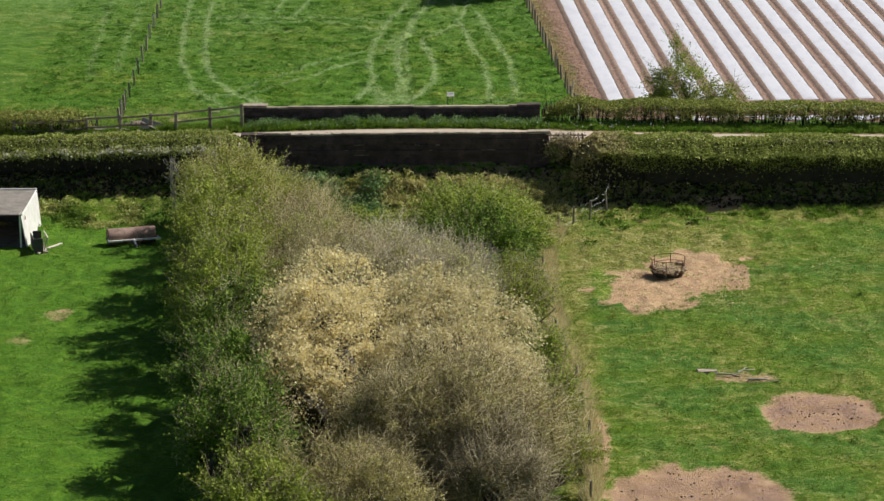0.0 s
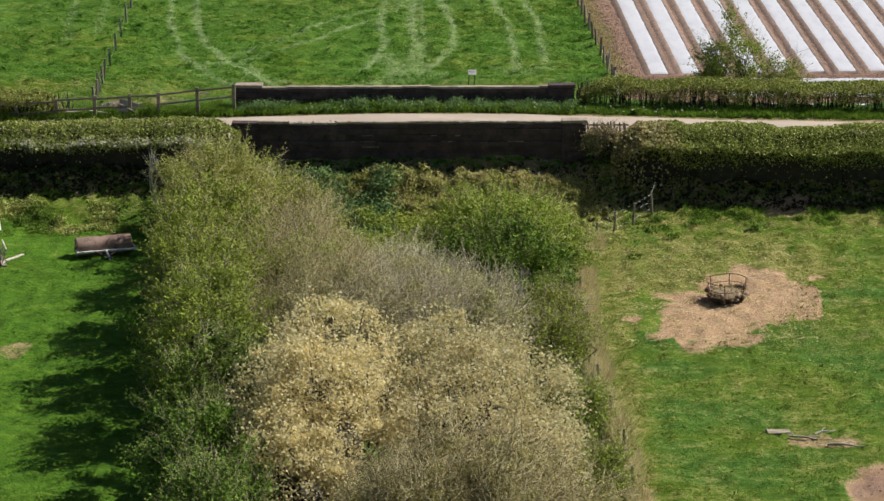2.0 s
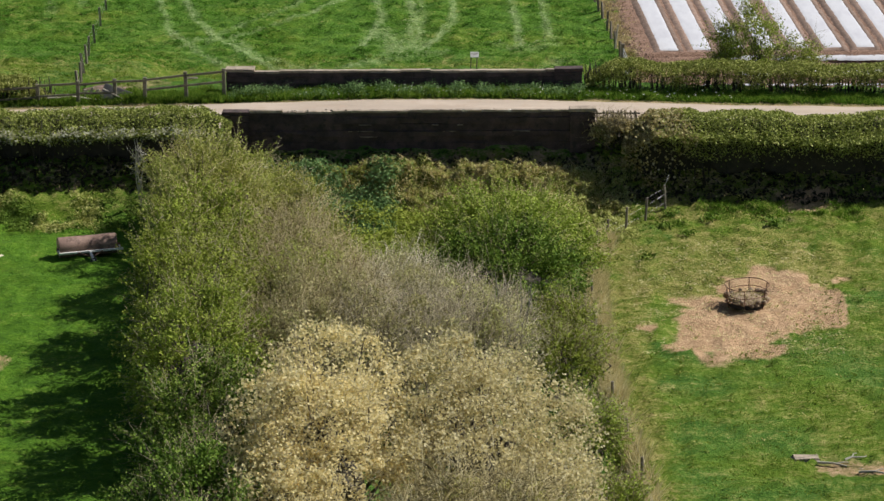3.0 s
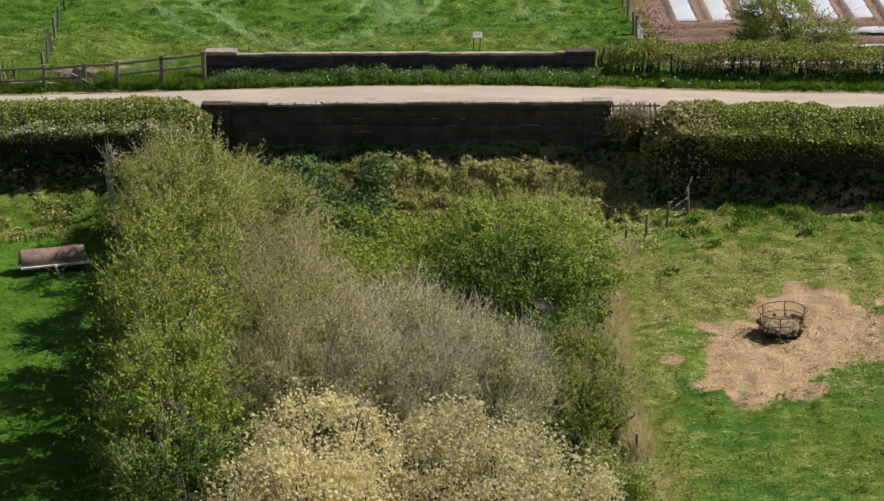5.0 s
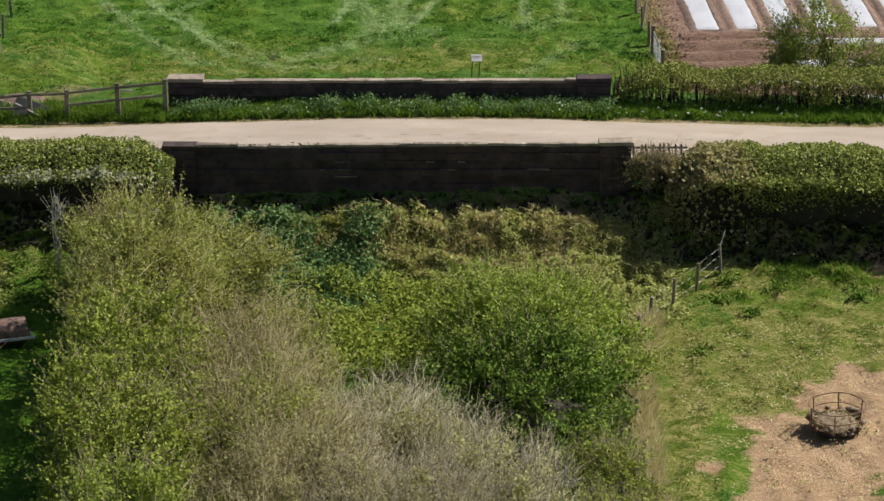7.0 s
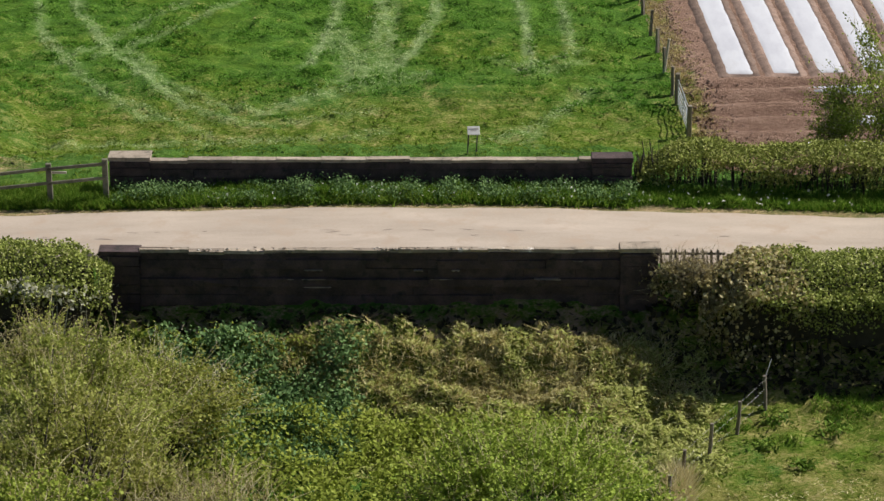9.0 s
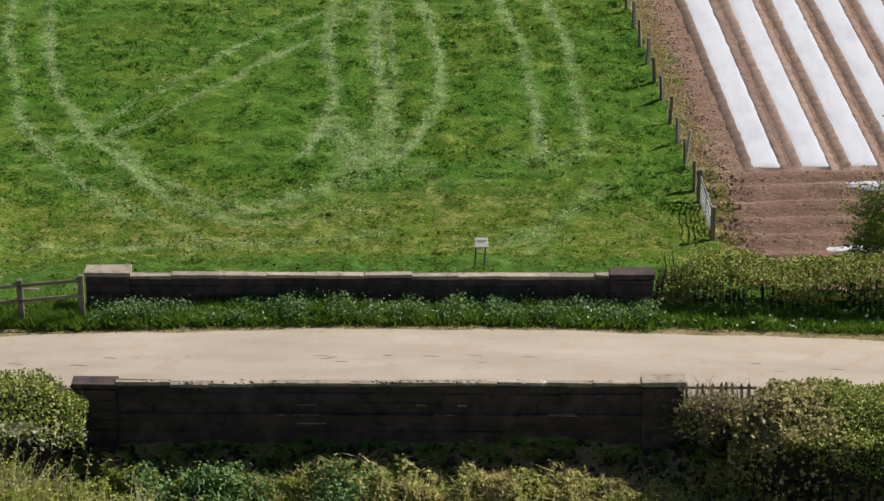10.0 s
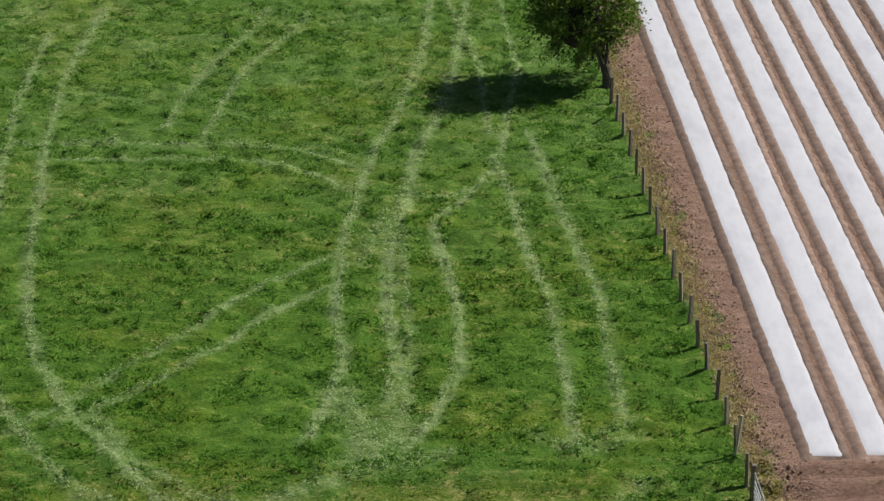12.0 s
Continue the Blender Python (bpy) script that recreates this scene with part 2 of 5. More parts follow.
# ---- mesh helpers ----
def np_mesh(name, verts, faces, mat):
    """A mesh from arrays: verts (n, 3), faces (m, k) with k corners each."""
    verts, faces = np.asarray(verts, np.float32), np.asarray(faces, np.int32)
    me = bpy.data.meshes.new(name)
    k = faces.shape[1]
    me.vertices.add(len(verts))
    me.vertices.foreach_set("co", verts.ravel())
    me.loops.add(faces.size)
    me.loops.foreach_set("vertex_index", faces.ravel())
    me.polygons.add(len(faces))
    me.polygons.foreach_set("loop_start", np.arange(len(faces), dtype=np.int32) * k)
    me.update(calc_edges=True)
    me.materials.append(mat)
    return me


def np_part(name, verts, faces, mat, parent=None, label="", kind=""):
    ob = new(name, np_mesh(name, verts, faces, mat))
    if parent is not None:
        ob.parent = parent
    return tagged(ob, label, kind=kind)


def part(name, bm, mat, parent=None, label="", smooth=False):
    me = bpy.data.meshes.new(name)
    bm.to_mesh(me)
    bm.free()
    me.materials.append(mat)
    if smooth:
        me.polygons.foreach_set("use_smooth", [True] * len(me.polygons))
    ob = new(name, me)
    if parent is not None:
        ob.parent = parent
    return tagged(ob, label)


def thing(name, label, category, at=(0, 0, 0), rz=0.0, group="", kind=""):
    ob = new(name)
    ob.matrix_world = pose(*at, 0, 0, rz)
    return tagged(ob, label, category, group, kind)


def box_bm(size, at=(0, 0, 0), bevel=0.0, jitter=0.0, turn=None):
    bm = bmesh.new()
    m = Matrix.Translation(at)
    if turn is not None:
        m = m @ turn
    bmesh.ops.create_cube(bm, size=1, matrix=m @ Matrix.Diagonal((*size, 1)))
    if bevel:
        bmesh.ops.bevel(bm, geom=bm.edges[:], offset=bevel, segments=1, affect="EDGES")
    if jitter:
        for v in bm.verts:
            v.co += Vector(rng.normal(0, jitter, 3))
    return bm


def tube_bm(points, radius, sides=8, closed=False):
    """A round bar along points."""
    bm = bmesh.new()
    pts = [Vector(p) for p in points]
    rings = []
    for i, p in enumerate(pts):
        a = pts[i - 1] if i or closed else p
        b = pts[(i + 1) % len(pts)] if i < len(pts) - 1 or closed else p
        d = (b - a).normalized()
        u = d.orthogonal().normalized() if abs(d.z) > 0.9 else d.cross(Vector((0, 0, 1))).normalized()
        w = d.cross(u)
        r = radius[i] if isinstance(radius, (list, tuple)) else radius
        rings.append([bm.verts.new(p + (u * math.cos(t) + w * math.sin(t)) * r) for t in (2 * math.pi * k / sides for k in range(sides))])
    n = len(rings)
    for i in range(n if closed else n - 1):
        a, b = rings[i], rings[(i + 1) % n]
        for k in range(sides):
            bm.faces.new((a[k], a[(k + 1) % sides], b[(k + 1) % sides], b[k]))
    if not closed:
        bm.faces.new(rings[0][::-1])
        bm.faces.new(rings[-1])
    bmesh.ops.recalc_face_normals(bm, faces=bm.faces[:])
    return bm


def leaf_quads(centres, size, spread=0.42, up=1.1, flat=1.0):
    """Small folded leaves at the centres, turned every way, tilted a little to the sky."""
    n = len(centres)
    d = rng.normal(size=(n, 3))
    d[:, 2] *= flat
    d /= np.linalg.norm(d, axis=1)[:, None] + 1e-9
    q = rng.normal(size=(n, 3)) + np.array([0, 0, up])
    w = np.cross(d, q)
    w /= np.linalg.norm(w, axis=1)[:, None] + 1e-9
    s = (size * rng.uniform(0.6, 1.4, n))[:, None]
    v = np.empty((n, 4, 3))
    v[:, 0], v[:, 2] = centres - d * s * 0.5, centres + d * s * 0.5
    v[:, 1], v[:, 3] = centres + w * s * spread, centres - w * s * spread
    return v.reshape(-1, 3), np.arange(4 * n).reshape(n, 4)


def rods(a, b, ra, rb):
    """Three-sided tapered twigs from the points a to b."""
    n = len(a)
    d = b - a
    d /= np.linalg.norm(d, axis=1)[:, None] + 1e-9
    u = np.cross(d, np.array([0.3, 0.9, 0.2]))
    u /= np.linalg.norm(u, axis=1)[:, None] + 1e-9
    w = np.cross(d, u)
    v = np.empty((n, 6, 3))
    for k in range(3):
        o = u * math.cos(k * 2.094) + w * math.sin(k * 2.094)
        v[:, k], v[:, 3 + k] = a + o * np.reshape(ra, (-1, 1)), b + o * np.reshape(rb, (-1, 1))
    f = np.array([[0, 1, 4, 3], [1, 2, 5, 4], [2, 0, 3, 5]])
    return v.reshape(-1, 3), (np.arange(n)[:, None, None] * 6 + f[None]).reshape(-1, 4)


def spikes(a, b, r):
    """Three-sided twigs that run to a point."""
    n = len(a)
    d = b - a
    d /= np.linalg.norm(d, axis=1)[:, None] + 1e-9
    u = np.cross(d, np.array([0.3, 0.9, 0.2]))
    u /= np.linalg.norm(u, axis=1)[:, None] + 1e-9
    w = np.cross(d, u)
    v = np.empty((n, 4, 3))
    for k in range(3):
        v[:, k] = a + (u * math.cos(k * 2.094) + w * math.sin(k * 2.094)) * np.reshape(r, (-1, 1))
    v[:, 3] = b
    f = np.array([[0, 1, 3], [1, 2, 3], [2, 0, 3]])
    return v.reshape(-1, 3), (np.arange(n)[:, None, None] * 4 + f[None]).reshape(-1, 3)


def blades(feet, height, width, lean=0.5):
    """Grass blades: upright slivers that lean and taper to a point."""
    n = len(feet)
    a = rng.uniform(0, 2 * math.pi, n)
    h = (height * rng.uniform(0.5, 1.4, n))[:, None]
    side = np.stack([np.cos(a), np.sin(a), np.zeros(n)], 1) * width
    tip = np.concatenate([rng.normal(0, lean, (n, 2)), np.ones((n, 1))], 1) * h
    v = np.empty((n, 3, 3))
    v[:, 0], v[:, 1], v[:, 2] = feet - side, feet + side, feet + tip
    return v.reshape(-1, 3), np.arange(3 * n).reshape(n, 3)


def join(*pairs):
    vs, fs, o = [], [], 0
    for v, f in pairs:
        vs.append(v)
        fs.append(f + o)
        o += len(v)
    return np.concatenate(vs), np.concatenate(fs)


def value_noise(x, y, cell, seed):
    """Smooth noise in 0..1 at a cell size, repeatable."""
    def h(i, j):
        q = np.sin(i * 127.1 + j * 311.7 + seed * 74.7) * 43758.5453
        return q - np.floor(q)
    x, y = x / cell, y / cell
    i, j = np.floor(x), np.floor(y)
    u, v = x - i, y - j
    u, v = u * u * (3 - 2 * u), v * v * (3 - 2 * v)
    return (h(i, j) * (1 - u) + h(i + 1, j) * u) * (1 - v) + (h(i, j + 1) * (1 - u) + h(i + 1, j + 1) * u) * v


def ss(a, b, x):
    t = np.clip((x - a) / (b - a), 0, 1)
    return t * t * (3 - 2 * t)


# ---- ground ----
PADDOCK, FIELD_SLOPE = -2.885, 0.028


def fence_x(y):
    return 10.97 - 0.087 * (y - 15.9)


def hump(x):
    return -0.5 * (1 - np.exp(-((x - 1) / 14) ** 2))


def ground_z(x, y):
    x, y = np.asarray(x, float), np.asarray(y, float)
    top = hump(x)
    field = -2.73 + FIELD_SLOPE * np.clip(y - 14, 0, 400)
    far = top + 0.35 * ss(0.3, 1.5, y) * (1 - ss(2.5, 5, y)) * (1 - ss(7, 10, np.abs(x))) + (field - top) * (ss(2.2, 11.0, y) * (1 - ss(9.5, 11.5, x)) + ss(1.6, 6.0, y) * ss(9.5, 11.5, x))
    # the gateway in the west: a long ramp down to the field
    far = far + (top + (field - top) * np.clip((y - 1) / 18, 0, 1) - far) * ss(-12.5, -15.5, x) * ss(0, 1, y)
    # bank on the near side: below the bridge it starts at the wall's foot
    mid = np.interp(y, [-13.5, -12.0, -10.3, -9.15, -8.0, -7.2, -6.6], [-3.1, -3.0, -2.45, -1.5, -1.15, -0.3, 0.0])
    east = np.interp(y, [-12.0, -10.9, -9.9, -9.0, -8.2, -7.2], [-2.885, -2.6, -2.3, -1.5, -0.4, 0.0])
    west = np.interp(y, [-13.2, -12.4, -10.9, -9.4, -8.2, -7.2], [-2.885, -2.7, -1.9, -0.9, -0.3, 0.0])
    e, w = ss(8.0, 10.5, x), ss(-8.5, -11.5, x)
    base = mid * (1 - e) * (1 - w) + east * e + west * w
    near = base + top * ss(-12.0, -7.0, y)
    z = np.where(y > -5.5, far, near)
    return z


def relief(x, y):
    """The unevenness of grass, soil and bank, added to the ground's height."""
    n1, n2 = value_noise(x, y, 0.9, 1) - 0.5, value_noise(x, y, 0.38, 2) - 0.5
    n4 = np.maximum(value_noise(x * 0.6, y, 0.55, 31) - 0.45, 0) + np.maximum(value_noise(x * 0.7, y, 0.33, 32) - 0.5, 0)
    crop = ss(0.15, 0.5, x - fence_x(y)) * ss(3.0, 4.5, y)
    lane = ss(-7.0, -6.2, y) * (1 - ss(-1.4, -0.9, y))
    grass = (1 - crop) * (1 - lane)
    bank = ss(-13.5, -12, y) * (1 - ss(-8.2, -7.6, y))
    z = grass * (0.05 * n1 + 0.10 * n2 + 0.33 * n4) + bank * (0.36 * n1 + 0.4 * n2) * (1 - 0.65 * ss(9.5, 11, np.abs(x)))
    head = crop * (1 - ss(17.0, 18.0, y))
    z += head * 0.22 * np.cos((y - 16.25 + 0.5 * value_noise(x, y, 4.0, 33)) * 4.19) + crop * 0.05 * n2
    z += crop * (1 - ss(1.0, 1.6, x - fence_x(y))) * 0.10 * n2
    return z


def surface_z(x, y):
    return ground_z(x, y) + relief(np.asarray(x, float), np.asarray(y, float))


def blob(x, y, cx, cy, rx, ry, seed, rough=0.35):
    """A patch with a ragged rim: 1 inside, 0 outside."""
    a = np.sqrt(((x - cx) / rx) ** 2 + ((y - cy) / ry) ** 2)
    a = a + (value_noise(x, y, 1.3, seed) - 0.5) * rough + (value_noise(x, y, 0.45, seed + 3) - 0.5) * rough * 0.6
    return 1 - ss(0.85, 1.12, a)


MOWN = []


def mown_line(points, width, amount):
    """A tractor line through the field that left pale clippings."""
    MOWN.append((np.array(points, float), width, amount))


mown_line([(0.0, 64.5), (-0.5, 55.8), (-1.5, 47.5), (-2.45, 41.8), (-2.8, 35.0), (-2.8, 28.8), (-2.5, 25.0), (-2.9, 21.0), (-3.4, 18.5)], 0.34, 1.00)
mown_line([(1.7, 64.5), (0.8, 52.3), (0.0, 45.0), (-0.7, 40.7), (-1.0, 35.0), (-0.95, 29.8), (-0.7, 25.0), (-0.75, 22.0)], 0.45, 1.00)
mown_line([(0.5, 37.3), (1.15, 33.4), (1.6, 28.9), (1.5, 24.2), (0.75, 20.2), (-0.1, 18.2)], 0.34, 1.00)
mown_line([(2.9, 44.4), (3.75, 39.6), (4.25, 34.5), (4.8, 29.9), (5.1, 26.0), (5.5, 22.5), (5.7, 18.7)], 0.34, 1.00)
mown_line([(0.7, 64.5), (2.0, 56.6), (2.8, 46.9)], 0.3, 0.83)
mown_line([(4.4, 47.0), (5.45, 40.2), (6.2, 35.1), (6.65, 30.0), (6.9, 25.2), (7.3, 20.8)], 0.34, 1.00)
mown_line([(3.3, 64.5), (3.9, 53.8), (3.2, 43.8), (1.85, 40.1), (0.45, 37.3)], 0.25, 0.92)
mown_line([(-15.1, 62.5), (-15.9, 52.6), (-15.65, 45.3), (-15.0, 37.0), (-14.0, 28.6), (-13.3, 24.8), (-11.5, 20.4), (-9.6, 17.2), (-7.9, 14.5)], 0.36, 0.96)
mown_line([(-17.3, 59.3), (-17.5, 50.0), (-17.1, 42.7), (-16.0, 31.0), (-14.6, 23.0), (-12.5, 18.0)], 0.36, 0.83)
mown_line([(-7.5, 62.7), (-9.3, 55.7), (-10.5, 50.7), (-10.9, 47.0)], 0.36, 0.83)
mown_line([(-5.7, 61.9), (-7.7, 55.3), (-8.8, 50.0), (-9.1, 46.0)], 0.36, 0.83)
mown_line([(-17.0, 45.2), (-12.9, 45.5), (-8.2, 45.5), (-5.1, 44.8), (-2.5, 43.0)], 0.3, 0.83)
mown_line([(-14.8, 43.7), (-10.6, 43.8), (-7.4, 43.7), (-4.5, 42.4), (-2.9, 40.3)], 0.3, 0.83)
mown_line([(-3.0, 34.4), (-5.6, 31.2), (-7.8, 27.7), (-10.0, 24.4), (-11.7, 21.7), (-13.5, 19.0)], 0.3, 0.75)
mown_line([(-2.9, 31.3), (-5.2, 28.7), (-7.2, 25.6), (-9.0, 23.1), (-12.0, 19.5)], 0.3, 0.75)
mown_line([(-1.0, 40.1), (0.75, 40.0), (2.8, 41.6)], 0.25, 0.67)
mown_line([(-0.55, 36.5), (-0.35, 31.0), (-0.15, 26.0), (-0.3, 22.5)], 0.3, 0.6)
mown_line([(-2.6, 22.5), (-1.6, 19.6), (-1.3, 17.9), (-0.4, 19.0), (-0.5, 22.0)], 1.0, 0.6)
mown_line([(-2.2, 17.2), (-0.4, 17.5), (1.4, 18.0)], 0.6, 0.5)
mown_line([(4.0, 19.6), (5.6, 18.2), (7.6, 20.4)], 0.5, 0.50)
mown_line([(-11.0, 21.0), (-9.2, 17.5), (-7.0, 15.0), (-4.0, 13.5)], 0.4, 0.54)
mown_line([(-2.0, 33.5), (-1.6, 36.5), (-1.2, 38.5)], 0.7, 0.50)
mown_line([(-10.2, 18.5), (-8.2, 15.2), (-6.4, 13.5), (-4.3, 12.3)], 0.4, 0.60)
mown_line([(-14.3, 22.2), (-13.3, 19.8), (-12.0, 17.5), (-10.3, 14.5), (-8.9, 12.9)], 0.4, 0.55)
mown_line([(-12.4, 10.0), (-9.8, 10.4), (-6.7, 10.7), (-3.3, 11.1), (-0.1, 11.7)], 0.7, 0.45)
mown_line([(3.1, 10.3), (4.9, 11.7), (6.4, 13.5), (7.7, 15.9)], 0.6, 0.40)
mown_line([(-4.8, 14.2), (-2.8, 15.5), (-1.4, 16.6), (0.5, 17.3)], 0.6, 0.45)
mown_line([(5.6, 17.8), (6.9, 18.6), (7.7, 19.4)], 0.5, 0.45)
mown_line([(-4.0, 12.9), (-2.4, 13.2), (-0.6, 14.2)], 0.6, 0.40)
mown_line([(-21.5, 62.0), (-21.0, 45.0), (-20.4, 28.0)], 0.4, 0.50)
mown_line([(-24.0, 62.0), (-23.2, 45.0), (-22.0, 26.0)], 0.4, 0.50)

mown_line([(-14.4, 21.8), (-12.7, 18.6), (-11.0, 15.9), (-8.7, 13.5), (-6.4, 11.3)], 0.3, 0.55)
mown_line([(4.6, 9.0), (6.3, 13.4), (7.7, 15.6)], 0.35, 0.35)


def mown(x, y):
    """How thick the clippings lie at a place, 0 to 1."""
    out = np.zeros(np.shape(x))
    wx = x + 0.16 * (value_noise(x, y, 0.8, 71) - 0.5) + 0.5 * (value_noise(x, y, 5.0, 72) - 0.5)
    for p, w, amount in MOWN:
        for a, b in zip(p[:-1], p[1:]):
            d = b - a
            t = np.clip(((wx - a[0]) * d[0] + (y - a[1]) * d[1]) / (d @ d), 0, 1)
            r = np.hypot(wx - a[0] - t * d[0], y - a[1] - t * d[1])
            out = np.maximum(out, amount * (1 - ss(w * 0.2, w * 1.1, r)))
    return out * (0.42 + 0.45 * value_noise(x, y * 0.4, 0.5, 73) + 0.35 * value_noise(x, y * 0.6, 2.6, 74))


def build_ground():
    def axis(lo, hi, step, reach):
        core = np.arange(lo, hi + step / 2, step)
        out = [step * 1.35 ** k for k in range(1, 60)]
        far = np.cumsum(out)
        far = far[far < reach]
        return np.concatenate([(lo - far)[::-1], core, hi + far])
    xs = axis(-26, 28, 0.21, 3000)
    lo, hi = axis(-64, 68, 0.4, 3000), np.concatenate([np.arange(-14.2, 4.0, 0.2), np.arange(4.0, 66.01, 0.22)])
    ys = np.concatenate([lo[lo < -14.4], hi, lo[lo > 66.2]])
    X, Y = np.meshgrid(xs, ys)
    Z = ground_z(X, Y)
    Z += relief(X, Y)
    crop = ss(0.15, 0.5, X - fence_x(Y)) * ss(3.0, 4.5, Y)
    bank = ss(-13.5, -12, Y) * (1 - ss(-8.2, -7.6, Y))
    Z += rng.uniform(-0.02, 0.02, X.shape) * (1 - ss(-7.0, -6.2, Y) * (1 - ss(-1.4, -0.9, Y)))
    sand = np.maximum.reduce([
        blob(X, Y, 13.9, -27.0, 2.9, 3.9, 5, 0.6), blob(X, Y, 16.6, -23.4, 2.6, 4.0, 6, 0.8),
        0.48 * blob(X, Y, -15.6, -31.3, 0.8, 1.1, 12), 0.36 * blob(X, Y, -16.9, -35.8, 0.6, 1.0, 13),
        0.8 * blob(X, Y, 10.3, -52.5, 0.7, 6.5, 9, 0.6), 0.6 * blob(X, Y, 17.4, -42.3, 1.4, 0.6, 10, 0.7),
        0.75 * blob(X, Y, 18.6, -10.6, 1.6, 0.9, 14, 0.6), 0.4 * blob(X, Y, -13.6, 2.6, 1.6, 1.2, 17, 0.6),
        0.55 * ss(-2.0, -1.75, Y) * (1 - ss(-1.25, -0.95, Y + 0.3 * (value_noise(X, Y, 0.8, 77) - 0.5)))])
    mud = np.maximum(blob(X, Y, 20.4, -47.5, 2.75, 3.0, 7, 0.3), blob(X, Y, 14.3, -58.6, 3.8, 4.0, 8, 0.3))
    sand = np.maximum(sand, mud * 0.95)
    Z -= mud * 0.10 + blob(X, Y, 14.7, -25.4, 4, 5, 5) * 0.05
    soil = np.maximum(crop * (1 - 0.65 * (1 - ss(0.5, 1.6, X - fence_x(Y) + 1.2 * (value_noise(X, Y, 0.8, 64) - 0.5)))), (0.40 + 0.22 * value_noise(X, Y, 0.7, 63)) * mud)
    # Soil colour in place of grass, painting shade at wall foot and under hedges.
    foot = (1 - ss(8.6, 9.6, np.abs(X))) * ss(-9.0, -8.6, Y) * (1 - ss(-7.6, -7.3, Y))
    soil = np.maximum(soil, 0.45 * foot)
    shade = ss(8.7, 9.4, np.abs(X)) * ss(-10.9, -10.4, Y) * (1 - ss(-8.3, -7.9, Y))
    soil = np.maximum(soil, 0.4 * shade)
    edge = crop * (1 - ss(0.7, 1.5, X - fence_x(Y)))
    dry = (0.11 + 0.28 * value_noise(X, Y, 2.5, 61)) * ss(8.5, 10, X) * (1 - ss(-8, -6, Y)) + 0.42 * (1 - ss(0.4, 1.6, np.abs(X - 9.6))) * ss(-64, -60, Y) * (1 - ss(-12, -9, Y))
    dry += 0.5 * bank * ss(0.0, 3.0, X) * (1 - ss(8.5, 10, X)) + 0.3 * bank
    dry += (0.20 + 0.24 * value_noise(X, Y, 3.0, 21)) * ss(2, 6, Y) * (1 - ss(14, 19, Y)) + 0.22 * value_noise(X, Y, 5.0, 24) * ss(16, 20, Y)
    dry += 0.40 * blob(X, Y, 15.0, -19.0, 5.5, 6.0, 22, 0.8)
    dry += 0.6 * edge
    lush = 0.2 * ss(8.5, 10, X) * (1 - ss(-38, -26, Y)) + 0.75 * (1 - ss(-7, -4, X)) * (1 - ss(-13, -11, Y)) + 0.45 * ss(14, 19, Y) * (1 - crop)
    idx = np.arange(X.size).reshape(X.shape)
    faces = np.stack([idx[:-1, :-1], idx[:-1, 1:], idx[1:, 1:], idx[1:, :-1]], -1).reshape(-1, 4)
    ob = np_part("ground", np.stack([X, Y, Z], -1).reshape(-1, 3), faces, M_GROUND)
    a = ob.data.attributes.new("region", "FLOAT_COLOR", "POINT")
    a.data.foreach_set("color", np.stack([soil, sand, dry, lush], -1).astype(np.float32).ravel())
    # Paler with distance: grazing-angle sheen of far grass put into clippings colour.
    m = np.where((Y > 8) & (Y < 70), np.maximum(mown(X, Y), 0.42 * ss(26, 56, Y) * value_noise(X, Y, 1.4, 75)), 0)
    ob.data.attributes.new("mown", "FLOAT", "POINT").data.foreach_set("value", m.astype(np.float32).ravel())
    ob.data.polygons.foreach_set("use_smooth", [True] * len(ob.data.polygons))
    return tagged(ob, "grazed meadow, paddocks and ploughed brown soil", "ground", kind="structure")


build_ground()


def build_road():
    xs = np.arange(-60, 70.1, 0.5)
    prof = [(-6.3, -0.10), (-5.9, 0.02), (-3.7, 0.07), (-1.75, 0.03), (-1.5, -0.08)]
    V = []
    for x in xs:
        for k, (y, z) in enumerate(prof):
            wob = 0.05 * math.sin(x * 0.9 + k) + 0.035 * math.sin(x * 2.3) if k in (0, 1, 3, 4) else 0
            V.append((x, y + wob, float(hump(x)) + z))
    k = len(prof)
    idx = np.arange(len(V)).reshape(len(xs), k)
    F = np.stack([idx[:-1, :-1], idx[1:, :-1], idx[1:, 1:], idx[:-1, 1:]], -1).reshape(-1, 4)
    tagged(np_part("road", V, F, M_ROAD), "pale dusty worn country lane", "road", kind="structure")


build_road()


def road_cracks():
    """Short worn cracks along the lane."""
    V, F = [], []
    for i in range(18):
        x, y = float(rng.uniform(-12, 16)), float(rng.normal(-3.8, 0.3))
        L, w = float(rng.uniform(0.15, 0.6)), float(rng.uniform(0.010, 0.028))
        for k in range(4):
            u = x + L * (k / 3 - 0.5)
            c = y + 0.05 * math.sin(u * 5 + i)
            z = float(hump(u)) + float(np.interp(c, [-5.9, -3.7, -1.75], [0.02, 0.07, 0.03])) + 0.006
            h = w * (0.25 if k in (0, 3) else 1.0)
            V += [(u, c - h, z), (u, c + h, z)]
        o = len(V) - 8
        F += [(o + 2 * k, o + 2 * k + 2, o + 2 * k + 3, o + 2 * k + 1) for k in range(3)]
    tagged(np_part("road_cracks", V, F, M_CRACK), "fine dark cracks worn in the lane surface", "road cracks", kind="stuff")


road_cracks()


# ---- bridge ----
def stone_mesh(w, h, d, k):
    bm = box_bm((w, d, h), bevel=min(0.008, h * 0.05), jitter=0.012)
    me = bpy.data.meshes.new("stone")
    bm.to_mesh(me)
    bm.free()
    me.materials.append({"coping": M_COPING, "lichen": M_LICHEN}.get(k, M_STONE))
    return me


